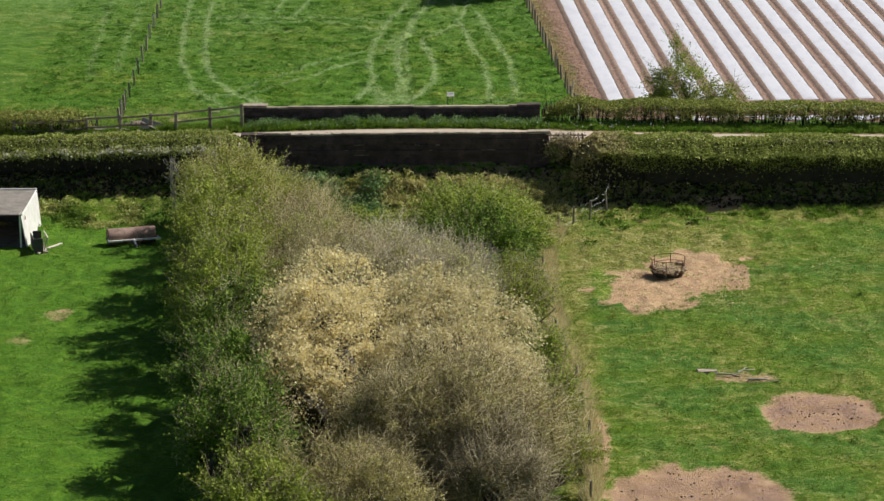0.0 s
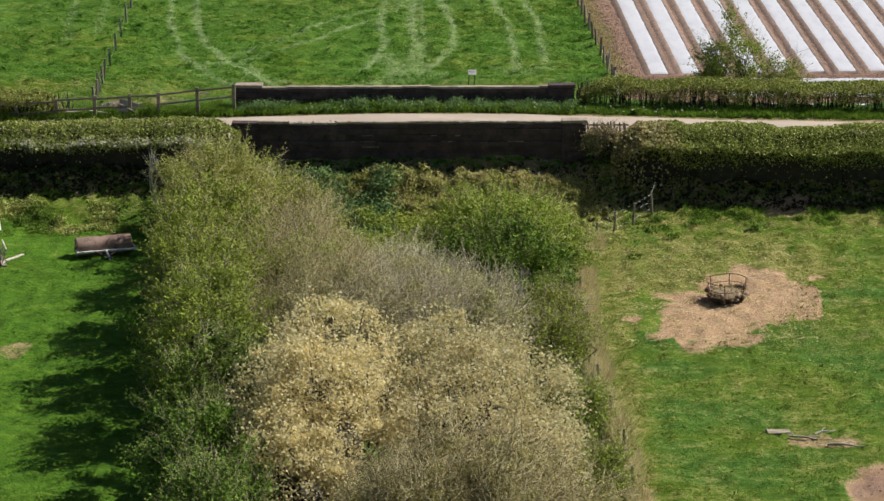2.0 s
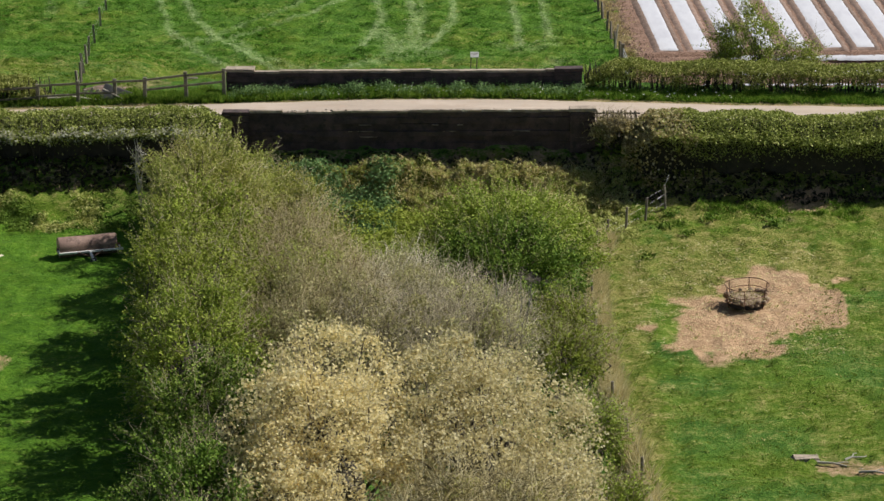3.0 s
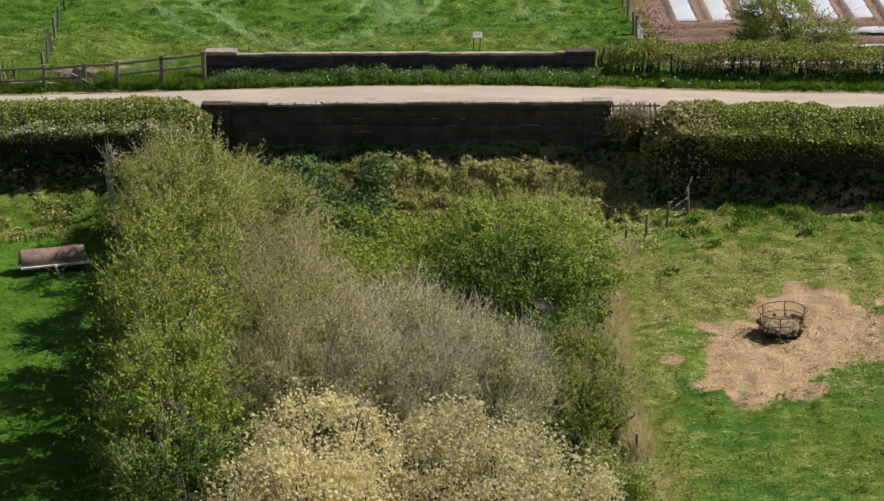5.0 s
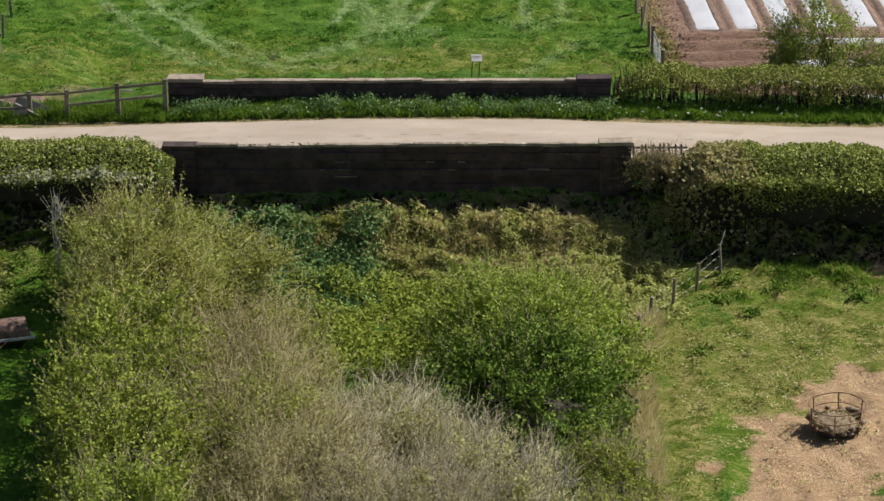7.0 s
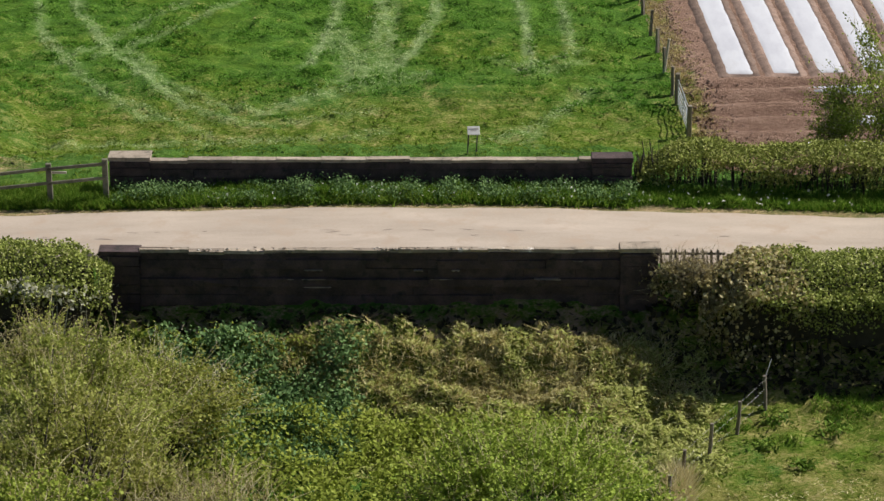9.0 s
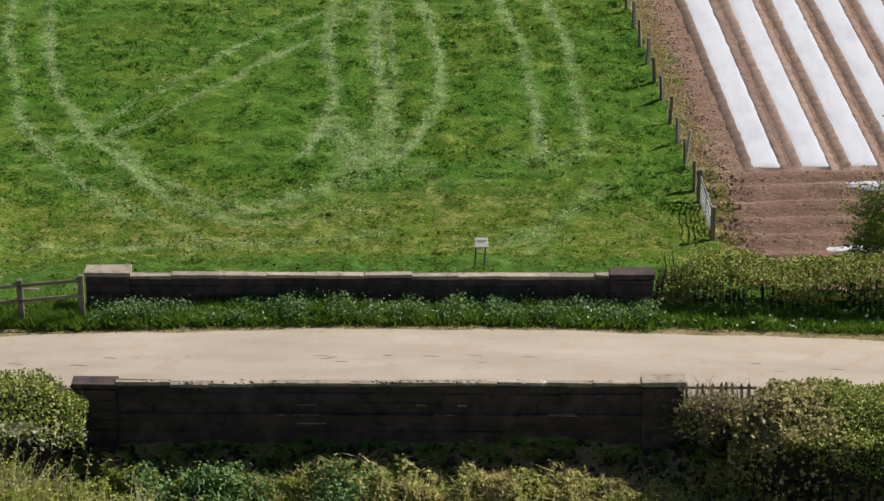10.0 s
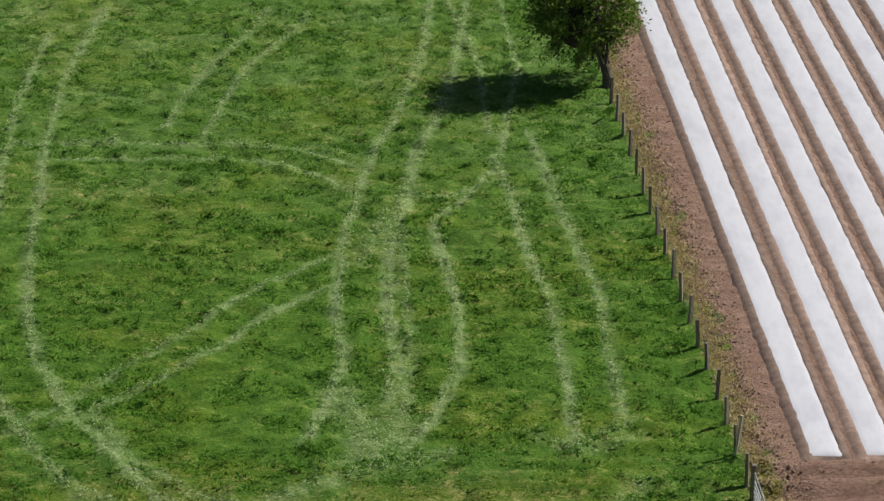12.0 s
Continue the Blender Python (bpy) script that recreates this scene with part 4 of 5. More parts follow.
def hedge(name, label, x0, x1, y0, y1, top, leaves, skin=0.35, leafmat=L_HEDGE, low=0.0, gappy=False, drop=0.0, slope=0.0, bare=0.40, withered=0.0, pale=0.0):
    """A clipped hedge: leaves towards its skin, upright stems below."""
    t = thing(name, label, "hedge", ((x0 + x1) / 2, (y0 + y1) / 2, float(ground_z((x0 + x1) / 2, (y0 + y1) / 2))), kind="structure")
    org = np.array(t.location)
    n = leaves
    x = rng.uniform(x0, x1, n)
    side = rng.random(n)
    yy, zz = rng.uniform(0, 1, n), rng.uniform(0, 1, n)
    depth = np.abs(rng.normal(0, 0.08, n))
    a = side < 0.45
    b = (side >= 0.45) & (side < 0.8)
    yy = np.where(b, depth, yy)
    yy = np.where(side >= 0.8, 1 - depth * 1.0, yy)
    wob = 0.28 * (value_noise(x, x * 0 + y0, 1.6, 3) - 0.5) + 0.18 * (value_noise(x, yy * 3, 0.5, 4) - 0.5)
    end = ss(-0.3, 1.7, x - x0) * ss(-0.3, 1.7, x1 - x)
    tops = top - 0.9 * (1 - end) + hump(x) + drop * (x - x0) / (x1 - x0) + wob - 0.18 * np.abs(yy - 0.5) * 2
    y = y0 + (y1 - y0) * (yy + (0.5 - yy) * 0.55 * (1 - end)) + 0.55 * (value_noise(x, zz * 3, 0.55, 5) - 0.5) + rng.normal(0, 0.08, n)
    g = ground_z(x, y)
    foot = np.maximum(g + low, g)
    z = np.where(a, tops - np.abs(rng.normal(0, 0.10, n)), foot + (tops - foot) * zz)
    drop_front = np.clip(1 - yy / 0.6, 0, 1) ** 1.15 * slope
    z = np.where(a, z - drop_front, np.minimum(z, tops - drop_front * 0.9))
    keep = np.ones(n, bool)
    if not gappy:
        rel = (z - foot) / (tops - foot) + 0.16 * (value_noise(x, z * 0, 0.9, 6) - 0.5)
        rel = rel - 0.6 * (1 - ss(-0.3, 2.6, x - x0) * ss(-0.3, 2.6, x1 - x))
        keep = (a & (end > 0.12)) | (rng.random(n) < np.clip((rel - bare) * 4.5, 0.02, 1))
    if gappy:
        keep = rng.random(n) < np.clip((z - foot) / (tops - foot) * 3.4 - 1.0 + 1.4 * (value_noise(x, z * 0, 0.7, 8) - 0.5), 0.015, 1)
    p = np.stack([x, y, z], 1)
    dead = (x - x0) < withered * rng.random(n) ** 0.5 * (0.4 + value_noise(x, z, 0.6, 9))
    if pale:
        dead = ~a & (z > foot + 0.58 * (tops - foot)) & (rng.random(n) < 2 * pale * value_noise(x, z, 0.8, 10))
    v, f = leaf_quads(p[keep & ~dead], 0.088)
    np_part("foliage", v - org, f, leafmat, t)
    if withered or pale:
        v, f = leaf_quads(p[(keep | (rng.random(n) < 0.2)) & dead], 0.13)
        np_part("withered_foliage", v - org, f, L_PALE if pale else L_DEAD, t, "pale bleached leaves" if pale else "withered tan leaves")
    # Added solid inside the hedge: stops sun, coloured dark as its shade.
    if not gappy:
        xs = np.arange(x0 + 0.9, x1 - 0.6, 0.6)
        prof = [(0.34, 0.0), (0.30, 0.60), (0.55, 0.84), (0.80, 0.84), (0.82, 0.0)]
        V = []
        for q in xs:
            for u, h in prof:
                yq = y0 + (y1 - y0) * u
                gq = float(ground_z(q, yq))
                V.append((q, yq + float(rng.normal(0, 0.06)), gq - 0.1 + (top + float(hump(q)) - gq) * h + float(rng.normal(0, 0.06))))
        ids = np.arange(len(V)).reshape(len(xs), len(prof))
        np_part("dense_core", np.array(V) - org, np.stack([ids[:-1, :-1], ids[1:, :-1], ids[1:, 1:], ids[:-1, 1:]], -1).reshape(-1, 4), M_UNDERWOOD_SHADE, t)
    m = int((x1 - x0) * (22 if gappy else 9))
    sx, sy = rng.uniform(x0, x1, m), rng.uniform(y0 + 0.3, y1 - 0.3, m)
    a0 = np.stack([sx, sy, ground_z(sx, sy) - 0.1], 1)
    a1 = a0 + np.stack([rng.normal(0, 0.18, m), rng.normal(0, 0.12, m), np.maximum(0.4, (top + hump(sx) - a0[:, 2]) * rng.uniform(0.6, 0.95, m))], 1)
    mid = (a0 + a1) / 2 + rng.normal(0, 0.07, (m, 3))
    thick = 0.014 + 0.055 * rng.random(m) ** 2.5
    v, f = join(rods(a0, mid, thick, thick * 0.8), rods(mid, a1, thick * 0.8, thick * 0.4))
    np_part("underwood", v - org, f, M_UNDERWOOD_SHADE, t, kind="stuff")
    return t


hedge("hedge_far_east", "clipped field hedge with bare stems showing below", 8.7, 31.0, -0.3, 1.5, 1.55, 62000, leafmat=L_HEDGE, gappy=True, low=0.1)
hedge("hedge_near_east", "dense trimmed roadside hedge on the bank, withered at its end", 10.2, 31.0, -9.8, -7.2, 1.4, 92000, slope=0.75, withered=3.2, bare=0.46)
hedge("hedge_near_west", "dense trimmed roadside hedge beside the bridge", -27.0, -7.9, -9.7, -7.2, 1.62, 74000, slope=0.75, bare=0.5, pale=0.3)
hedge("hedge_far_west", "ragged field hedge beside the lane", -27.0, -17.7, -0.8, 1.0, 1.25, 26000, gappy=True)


# ---- beds under film ----
def strip(prof, ys, k, wob, end_low):
    V = []
    for i, y in enumerate(ys):
        xc = 13.115 + 0.5 + 1.82 * k - 0.08 * (y - 20)
        e = 0.0 if (i == 0 and end_low) else 1.0
        g = float(ground_z(xc, y))
        for u, z in prof:
            V.append((xc + u + (float(rng.normal(0, wob)) if abs(u) > 0.4 else 0.0), y, g + z * e + float(rng.normal(0, 0.006)) + 0.02))
    idx = np.arange(len(V)).reshape(len(ys), len(prof))
    return V, np.stack([idx[:-1, :-1], idx[:-1, 1:], idx[1:, 1:], idx[1:, :-1]], -1).reshape(-1, 4)


def film_bed(k):
    y0 = 18.0 + 0.05 * 1.82 * k
    t = thing("film_covered_bed", "raised soil bed covered by white plastic film", "crop cover", group="film covered beds")
    ys = np.concatenate([[y0 - 0.08], np.arange(y0, 130, 0.35)])
    V, F = strip([(-0.54, 0.05), (-0.47, 0.068), (-0.30, 0.078), (0.0, 0.082), (0.30, 0.078), (0.47, 0.068), (0.54, 0.05)], ys, k, 0.016, True)
    np_part("film", V, F, M_FILM, t)
    ys = np.concatenate([[y0 - 0.5], np.arange(y0 - 0.15, 130, 0.45)])
    V, F = strip([(-0.92, -0.06), (-0.80, 0.03), (-0.62, 0.075), (-0.50, 0.072), (-0.46, 0.03), (0.46, 0.03), (0.50, 0.072), (0.60, 0.075), (0.76, 0.0), (0.90, -0.06)], ys, k, 0.014, True)
    np_part("soil_bed", V, F, M_CLOD, t)


for k in range(16):
    film_bed(k)


# ---- fences ----
def post_mesh(h, r, square=True):
    bm = tube_bm([(0, 0, -0.25), (0.01, 0, h * 0.5), (0, 0.01, h)], [r * 1.05, r, r * 0.95], 4 if square else 7)
    me = bpy.data.meshes.new("post")
    bm.to_mesh(me)
    bm.free()
    me.materials.append(M_WOOD)
    return me


POST = post_mesh(1.18, 0.08)
ROUND_POST = post_mesh(1.22, 0.06, False)


def post_fence(name, label, places, mesh, wires=(0.45, 0.8, 1.08), lean=2.0):
    t = tagged(new(name), label, "fence", kind="structure")
    tops = []
    for x, y in places:
        o = new("post", mesh)
        o.parent = t
        z = float(ground_z(x, y))
        o.matrix_basis = pose(x, y, z, float(rng.normal(0, lean)), float(rng.normal(0, lean)), float(rng.uniform(0, 90)))
        tops.append(Vector((x, y, z)))
    for h in wires:
        pts = [p + Vector((0, 0, h)) for p in tops]
        part("wire", tube_bm(pts, 0.0025, 4), M_WIRE, t)
    return t


post_fence("fence_field_east", "line of wooden posts with wire between meadow and soil", [(fence_x(y), y) for y in np.arange(15.9, 66, 2.05)], POST)
post_fence("fence_field_west", "wooden post and wire fence across the meadow", [(-16.5 - 0.10 * y if y < 15 else -18.0 - 0.042 * (y - 12), y) for y in np.arange(1.2, 66, 3.7)], POST)
post_fence("fence_paddock", "wooden post and wire fence along the scrub", [(10.2, -14.2), (9.3, -15.6), (8.85, -17.2), (8.65, -20.5), (8.45, -24.0), (8.5, -28.0), (8.7, -32.0), (8.95, -36.0), (9.35, -40.0), (9.7, -44.0), (9.95, -48.0), (10.1, -52.0), (10.0, -56.0), (9.9, -60.0)], ROUND_POST)


# ---- fields: grass, clippings, banks ----
def stuff(name, label, category, v, f, mat):
    return tagged(np_part(name, v, f, mat), label, category, kind="stuff")


def tufts(x, y, per, sigma):
    """Places in tufts round the points x, y, on the ground."""
    x = np.repeat(x, per) + rng.normal(0, sigma, len(x) * per)
    y = np.repeat(y, per) + rng.normal(0, sigma, len(y) * per)
    return np.stack([x, y, surface_z(x, y) - 0.02], 1)


def turf(p, size, low, high):
    """Short grass: narrow leaves lying every way in the sward."""
    q = p + np.stack([np.zeros(len(p)), np.zeros(len(p)), rng.uniform(low, high, len(p))], 1)
    return leaf_quads(q, size, 0.15, 3.4, 0.45)


def scatter(x0, x1, y0, y1, n):
    return rng.uniform(x0, x1, n), rng.uniform(y0, y1, n)


x, y = scatter(-26, 11.5, 1.5, 66, 90000)
hum = value_noise(x * 0.4, y, 0.36, 81)
k = (x < fence_x(y) + 0.15) & (hum > 0.40) & (mown(x, y) < 0.45)
limey = value_noise(x, y, 2.5, 83) + 0.14 * (14.5 - y) > 0.5
stuff("meadow_grass", "short green meadow grass in uneven tufts", "grass", *turf(tufts(x[k & ~limey], y[k & ~limey], 2, 0.10), 0.16, 0.02, 0.10), L_TURF)
stuff("meadow_grass", "yellow green grass left short near the bridge", "grass", *turf(tufts(x[k & limey], y[k & limey], 2, 0.10), 0.15, 0.02, 0.08), L_LIME)
k &= (hum > 0.73) & ~limey
stuff("meadow_tufts", "taller grass tufts standing out of the meadow", "grass", *blades(tufts(x[k], y[k], 5, 0.07), 0.13, 0.025, 1.0), L_TURF)
x, y = scatter(9.5, 30, -62, -10.5, 12000)
k = ((x - 13.6) / 3.3) ** 2 + ((y + 26) / 4.4) ** 2 > 1
k &= ((x - 16.2) / 2.1) ** 2 + ((y + 22.2) / 4.4) ** 2 > 1
k &= ((x - 20.4) / 2.8) ** 2 + ((y + 47.5) / 3.1) ** 2 > 1
k &= ((x - 14.3) / 3.9) ** 2 + ((y + 58.6) / 4.1) ** 2 > 1
stuff("paddock_grass", "grazed dry paddock grass in patches", "grass", *turf(tufts(x[k], y[k], 5, 0.11), 0.13, 0.01, 0.05), L_LIME)
x, y = scatter(9.0, 24, -40, -10.5, 520)
stuff("dry_grass", "dry straw-coloured grass stalks on the paddock", "grass", *turf(tufts(x, y, 5, 0.12), 0.14, 0.02, 0.07), L_RANK)
x, y = scatter(-24, -6, -62, -13, 6500)
stuff("sheep_pasture", "lush green pasture grass", "grass", *turf(tufts(x, y, 5, 0.11), 0.13, 0.01, 0.05), L_TURF)


def swath(points, width, density):
    """Pale clippings left along a mown line through the points."""
    p = np.array(points, float)
    seg = np.linalg.norm(np.diff(p, axis=0), axis=1)
    s = np.concatenate([[0], np.cumsum(seg)])
    n = int(s[-1] * width * density)
    u = rng.uniform(0, s[-1], n)
    q = np.stack([np.interp(u, s, p[:, 0]), np.interp(u, s, p[:, 1])], 1)
    thin = value_noise(q[:, 0] * 3, q[:, 1], 0.5, 41) > 0.22 * rng.random(n) + 0.1
    q = q[thin] + rng.normal(0, width * 0.38, (int(thin.sum()), 2))
    return np.stack([q[:, 0], q[:, 1], surface_z(q[:, 0], q[:, 1]) + rng.uniform(0.05, 0.13, len(q))], 1)


SWATHS = [swath(p, w * 0.8, 170 * a) for p, w, a in MOWN]
stuff("clippings", "pale mown grass clippings in curving tractor lines", "grass clippings", *leaf_quads(np.concatenate(SWATHS), 0.13, 0.09, 3.0, 0.3), L_CLIP)

# verge in front of the far parapet, and along the lane
def clumpy(x0, x1, y0, y1, n, h, seed, cell=0.8, cut=0.35):
    x, y = scatter(x0, x1, y0, y1, n)
    q = value_noise(x, y, cell, seed)
    k = q > cut
    return x[k], y[k], h * (0.4 + q[k])


x, y = scatter(-10.5, 8.6, -1.35, -0.12, 1500)
stuff("verge_grass", "rough green verge grass against the parapet", "grass", *blades(tufts(x, y, 22, 0.09), 0.30, 0.022, 0.55), L_BLADE)
x, y, h = clumpy(-8.8, 8.6, -1.3, -0.1, 1700, 0.4, 51, 0.6)
p = np.repeat(np.stack([x, y, surface_z(x, y)], 1), 14, 0) + rng.normal(0, 0.09, (len(x) * 14, 3)) + np.stack([0 * np.repeat(h, 14), 0 * np.repeat(h, 14), rng.uniform(0.05, 1, len(x) * 14) * np.repeat(h, 14)], 1)
stuff("nettles", "dark green nettles and dock along the verge", "weeds", *leaf_quads(p, 0.072), L_NETTLE)
x, y = scatter(8.6, 36, -1.2, -0.1, 2000)
stuff("verge_grass", "rough grass verge under the field hedge", "grass", *blades(tufts(x, y, 18, 0.10), 0.26, 0.022, 0.6), L_BLADE)
x, y = scatter(-32, -9.5, -1.2, 0.6, 1900)
stuff("verge_grass", "rough grass verge beside the rail fence", "grass", *blades(tufts(x, y, 18, 0.10), 0.26, 0.022, 0.6), L_BLADE)
x, y = scatter(-8, 16, -1.5, -0.2, 120)
p = np.stack([x, y, surface_z(x, y) + rng.uniform(0.2, 0.42, len(x))], 1)
stuff("verge_flowers", "small white flowers scattered in the verge", "flowers", *leaf_quads(np.repeat(p, 2, 0) + rng.normal(0, 0.02, (len(p) * 2, 3)), 0.07, 0.5, 2.0), M_FLOWER)

# bank below the bridge
def hanging(feet, length, width):
    """Long grass that falls down the slope, each blade bent over once."""
    n = len(feet)
    d = np.stack([rng.normal(0, 0.35, n), -0.55 + rng.normal(0, 0.3, n), np.full(n, 0.55)], 1)
    e = np.stack([rng.normal(0, 0.35, n), -0.8 + rng.normal(0, 0.3, n), np.full(n, -0.75)], 1)
    ln = (length * rng.uniform(0.5, 1.4, n))[:, None]
    w = np.stack([rng.uniform(0.6, 1, n), rng.uniform(-0.6, 0.6, n), np.zeros(n)], 1) * width
    m = feet + d * ln * 0.45
    v = np.empty((n, 5, 3))
    v[:, 0], v[:, 1], v[:, 2], v[:, 3], v[:, 4] = feet - w, feet + w, m + w, m - w, m + e * ln * 0.6
    i = np.arange(n)[:, None, None] * 5
    return v.reshape(-1, 3), (i + np.array([[0, 1, 2], [0, 2, 3], [3, 2, 4]])[None]).reshape(-1, 3)


x, y, h = clumpy(-7.5, 10.0, -15.5, -8.9, 3400, 0.4, 52, 1.1, 0.3)
k = (value_noise(x, y, 2.2, 53) + 0.10 * (x - 1) > 0.15) & (y > -11.2 + 1.6 * (value_noise(x, y, 1.5, 58) - 0.5))
x, y = x[k], y[k]
stuff("tussock_grass", "dry tussocky grass hanging over the steep bank", "grass", *join(hanging(tufts(x, y, 4, 0.30), 0.30, 0.012), blades(tufts(x, y, 16, 0.22), 0.2, 0.02, 1.1)), L_TUSSOCK)
x, y = scatter(3.2, 8.9, -11.2, -8.9, 420)
x, y = x[value_noise(x, y, 0.9, 65) > 0.42], y[value_noise(x, y, 0.9, 65) > 0.42]
p = tufts(x, y, 26, 0.16)
p[:, 2] += rng.uniform(0.0, 0.26, len(p))
stuff("withered_grass", "tan withered grass clumps high on the bank", "grass", *leaf_quads(p, 0.2, 0.09, 2.0, 0.8), L_DEAD)
x, y = scatter(-8.5, 10.5, -15.2, -8.9, 3600)
k = value_noise(x, y, 1.3, 59) + 0.25 * (value_noise(x, y, 0.5, 60) - 0.5) - 0.03 * x > 0.62
for name, label, q, mat in (("bank_grass", "rank olive grass on the bridge bank", ~k, L_RANK), ("bank_weeds", "fresh green weeds growing through the bank grass", k, L_HAW)):
    p = tufts(x[q], y[q], 18, 0.22)
    p[:, 2] += rng.uniform(0.0, 0.22, len(p)) * (0.4 + value_noise(p[:, 0], p[:, 1], 0.5, 62))
    stuff(name, label, "grass", *leaf_quads(p, 0.18, 0.14, 3.0, 0.6), mat)
x, y, h = clumpy(-6.6, -0.4, -14.5, -8.9, 1300, 0.34, 54, 2.4, 0.15)
p = np.repeat(np.stack([x, y, surface_z(x, y)], 1), 22, 0) + rng.normal(0, 0.26, (len(x) * 22, 3)) * np.array([1, 1, 0.4]) + np.stack([np.zeros(len(x) * 22), np.zeros(len(x) * 22), rng.uniform(0.1, 1, len(x) * 22) * np.repeat(h, 22)], 1)
stuff("bramble", "dark green bramble and nettle patch on the bank", "weeds", *leaf_quads(p, 0.12), L_NETTLE)
x, y, h = clumpy(-22, -11.8, -14.0, -11.3, 1000, 0.4, 55, 1.2, 0.3)
k = value_noise(x, y, 0.9, 64) > 0.42
for label, q, mat in (("dark green tussocks on the bank under the hedge", k, L_DARK), ("olive brown tussocks on the bank under the hedge", ~k, L_RANK)):
    p = tufts(x[q], y[q], 22, 0.2)
    p[:, 2] += rng.uniform(0.0, 0.2, len(p))
    stuff("tussock_grass", label, "grass", *leaf_quads(p, 0.2, 0.1, 1.4, 0.8), mat)
x, y, h = clumpy(10.5, 30, -12.4, -10.6, 520, 0.3, 56, 1.2, 0.4)
stuff("tussock_grass", "rough tussocks along the foot of the hedge bank", "grass", *blades(tufts(x, y, 20, 0.12), 0.2, 0.022, 0.9), L_BLADE)
x, y, h = clumpy(-6.5, 7.5, -20.0, -12.0, 2600, 0.5, 57, 1.4, 0.25)
p = np.repeat(np.stack([x, y, surface_z(x, y)], 1), 16, 0) + rng.normal(0, 0.16, (len(x) * 16, 3)) + np.stack([np.zeros(len(x) * 16), np.zeros(len(x) * 16), rng.uniform(0.1, 1, len(x) * 16) * np.repeat(h, 16)], 1)
stuff("low_scrub", "low olive green scrub and bramble at the foot of the bank", "weeds", *leaf_quads(p, 0.14, 0.3, 2.4), L_HAW)
# Leaves laid where shade is deepest; their near-black colour paints it.
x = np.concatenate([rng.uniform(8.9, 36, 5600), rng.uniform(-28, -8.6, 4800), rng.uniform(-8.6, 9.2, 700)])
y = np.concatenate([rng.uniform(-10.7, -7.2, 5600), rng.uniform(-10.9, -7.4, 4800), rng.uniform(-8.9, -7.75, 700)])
stuff("leaf_litter", "near-black leaves laid as painted shade on the bank under hedges and parapet", "leaf litter", *leaf_quads(np.stack([x, y, surface_z(x, y) + rng.uniform(0.0, 0.07, len(x))], 1), 0.24, 0.4, 3.5), L_LITTER_SHADE)
# docks and thistles on the paddock
def dock(x, y, r, seed):
    d = rng.normal(0, 0.5, (90, 3)) * np.array([r, r, 0.35 * r]) + np.array([0, 0, 0.16])
    org = np.array([x, y, float(surface_z(x, y))])
    t = thing("dock_clump", "dark green clump of dock and thistle on the paddock", "weeds", tuple(org), group="dock clumps")
    d[:, 2] = np.abs(d[:, 2])
    np_part("rosette", *leaf_quads(d, 0.20, 0.2, 1.4), L_DARK, t, kind="stuff")


for i, q in enumerate(((10.95, -18.1, 0.5), (11.9, -13.4, 0.45), (14.2, -12.6, 0.5), (13.0, -14.8, 0.35), (17.0, -13.2, 0.4), (12.4, -11.9, 0.5))):
    dock(*q, i)
# dead stalks along the paddock fence
y = np.concatenate([rng.uniform(-37, -15.5, 2600), rng.uniform(-61, -37, 900)])
y = y[value_noise(y, y * 0, 1.6, 91) > 0.3 * rng.random(len(y)) + 0.08]
x = np.interp(y, [-60, -52, -44, -36, -28, -20, -15.6], [10.0, 10.2, 9.8, 9.05, 8.6, 8.7, 9.25]) + rng.normal(0, 0.11, len(y))
stuff("dead_stalks", "pale dead reed stalks caught in the wire fence", "dead stalks", *blades(tufts(x, y, 12, 0.10), 0.68, 0.026, 0.35), L_STRAW)
x, y = scatter(10.0, 18.5, -30.5, -15.5, 800)
stuff("scattered_hay", "trodden hay scattered round the feeder", "hay", *leaf_quads(np.repeat(np.stack([x, y, surface_z(x, y) + 0.03], 1), 6, 0) + rng.normal(0, 0.12, (len(x) * 6, 3)) * np.array([1, 1, 0.1]), 0.12, 0.12, 2.5, 0.25), L_STRAW)
# clods
def lumps(p, size):
    """Small eight-sided lumps."""
    n = len(p)
    d = np.array([[1, 0, 0], [0, 1, 0], [-1, 0, 0], [0, -1, 0], [0, 0, 0.8], [0, 0, -0.8]], float)
    v = p[:, None] + (d[None] + rng.normal(0, 0.22, (n, 6, 3))) * (size * rng.uniform(0.4, 1.5, n))[:, None, None]
    f = np.array([[0, 1, 4], [1, 2, 4], [2, 3, 4], [3, 0, 4], [1, 0, 5], [2, 1, 5], [3, 2, 5], [0, 3, 5]])
    return v.reshape(-1, 3), (np.arange(n)[:, None, None] * 6 + f[None]).reshape(-1, 3)


y = rng.uniform(4, 62, 5000)
x = fence_x(y) + 0.35 + np.abs(rng.normal(0, 0.7, len(y)))
stuff("soil_clods", "red brown clods thrown up beside the fence", "soil", *lumps(np.stack([x, y, surface_z(x, y) + 0.01], 1), 0.042), M_CLOD)
a, q = rng.uniform(0, 6.283, 420), rng.random(420) ** 0.7
x = np.where(np.arange(420) < 200, 20.4 + 2.4 * q * np.cos(a), 14.3 + 3.4 * q * np.cos(a))
y = np.where(np.arange(420) < 200, -47.5 + 2.6 * q * np.sin(a), -58.6 + 3.6 * q * np.sin(a))
stuff("dark_clods", "dark dung and clods dotted over the bare patches", "soil", *lumps(np.stack([x, y, surface_z(x, y) - 0.09], 1)[::2], 0.045), M_BARK)
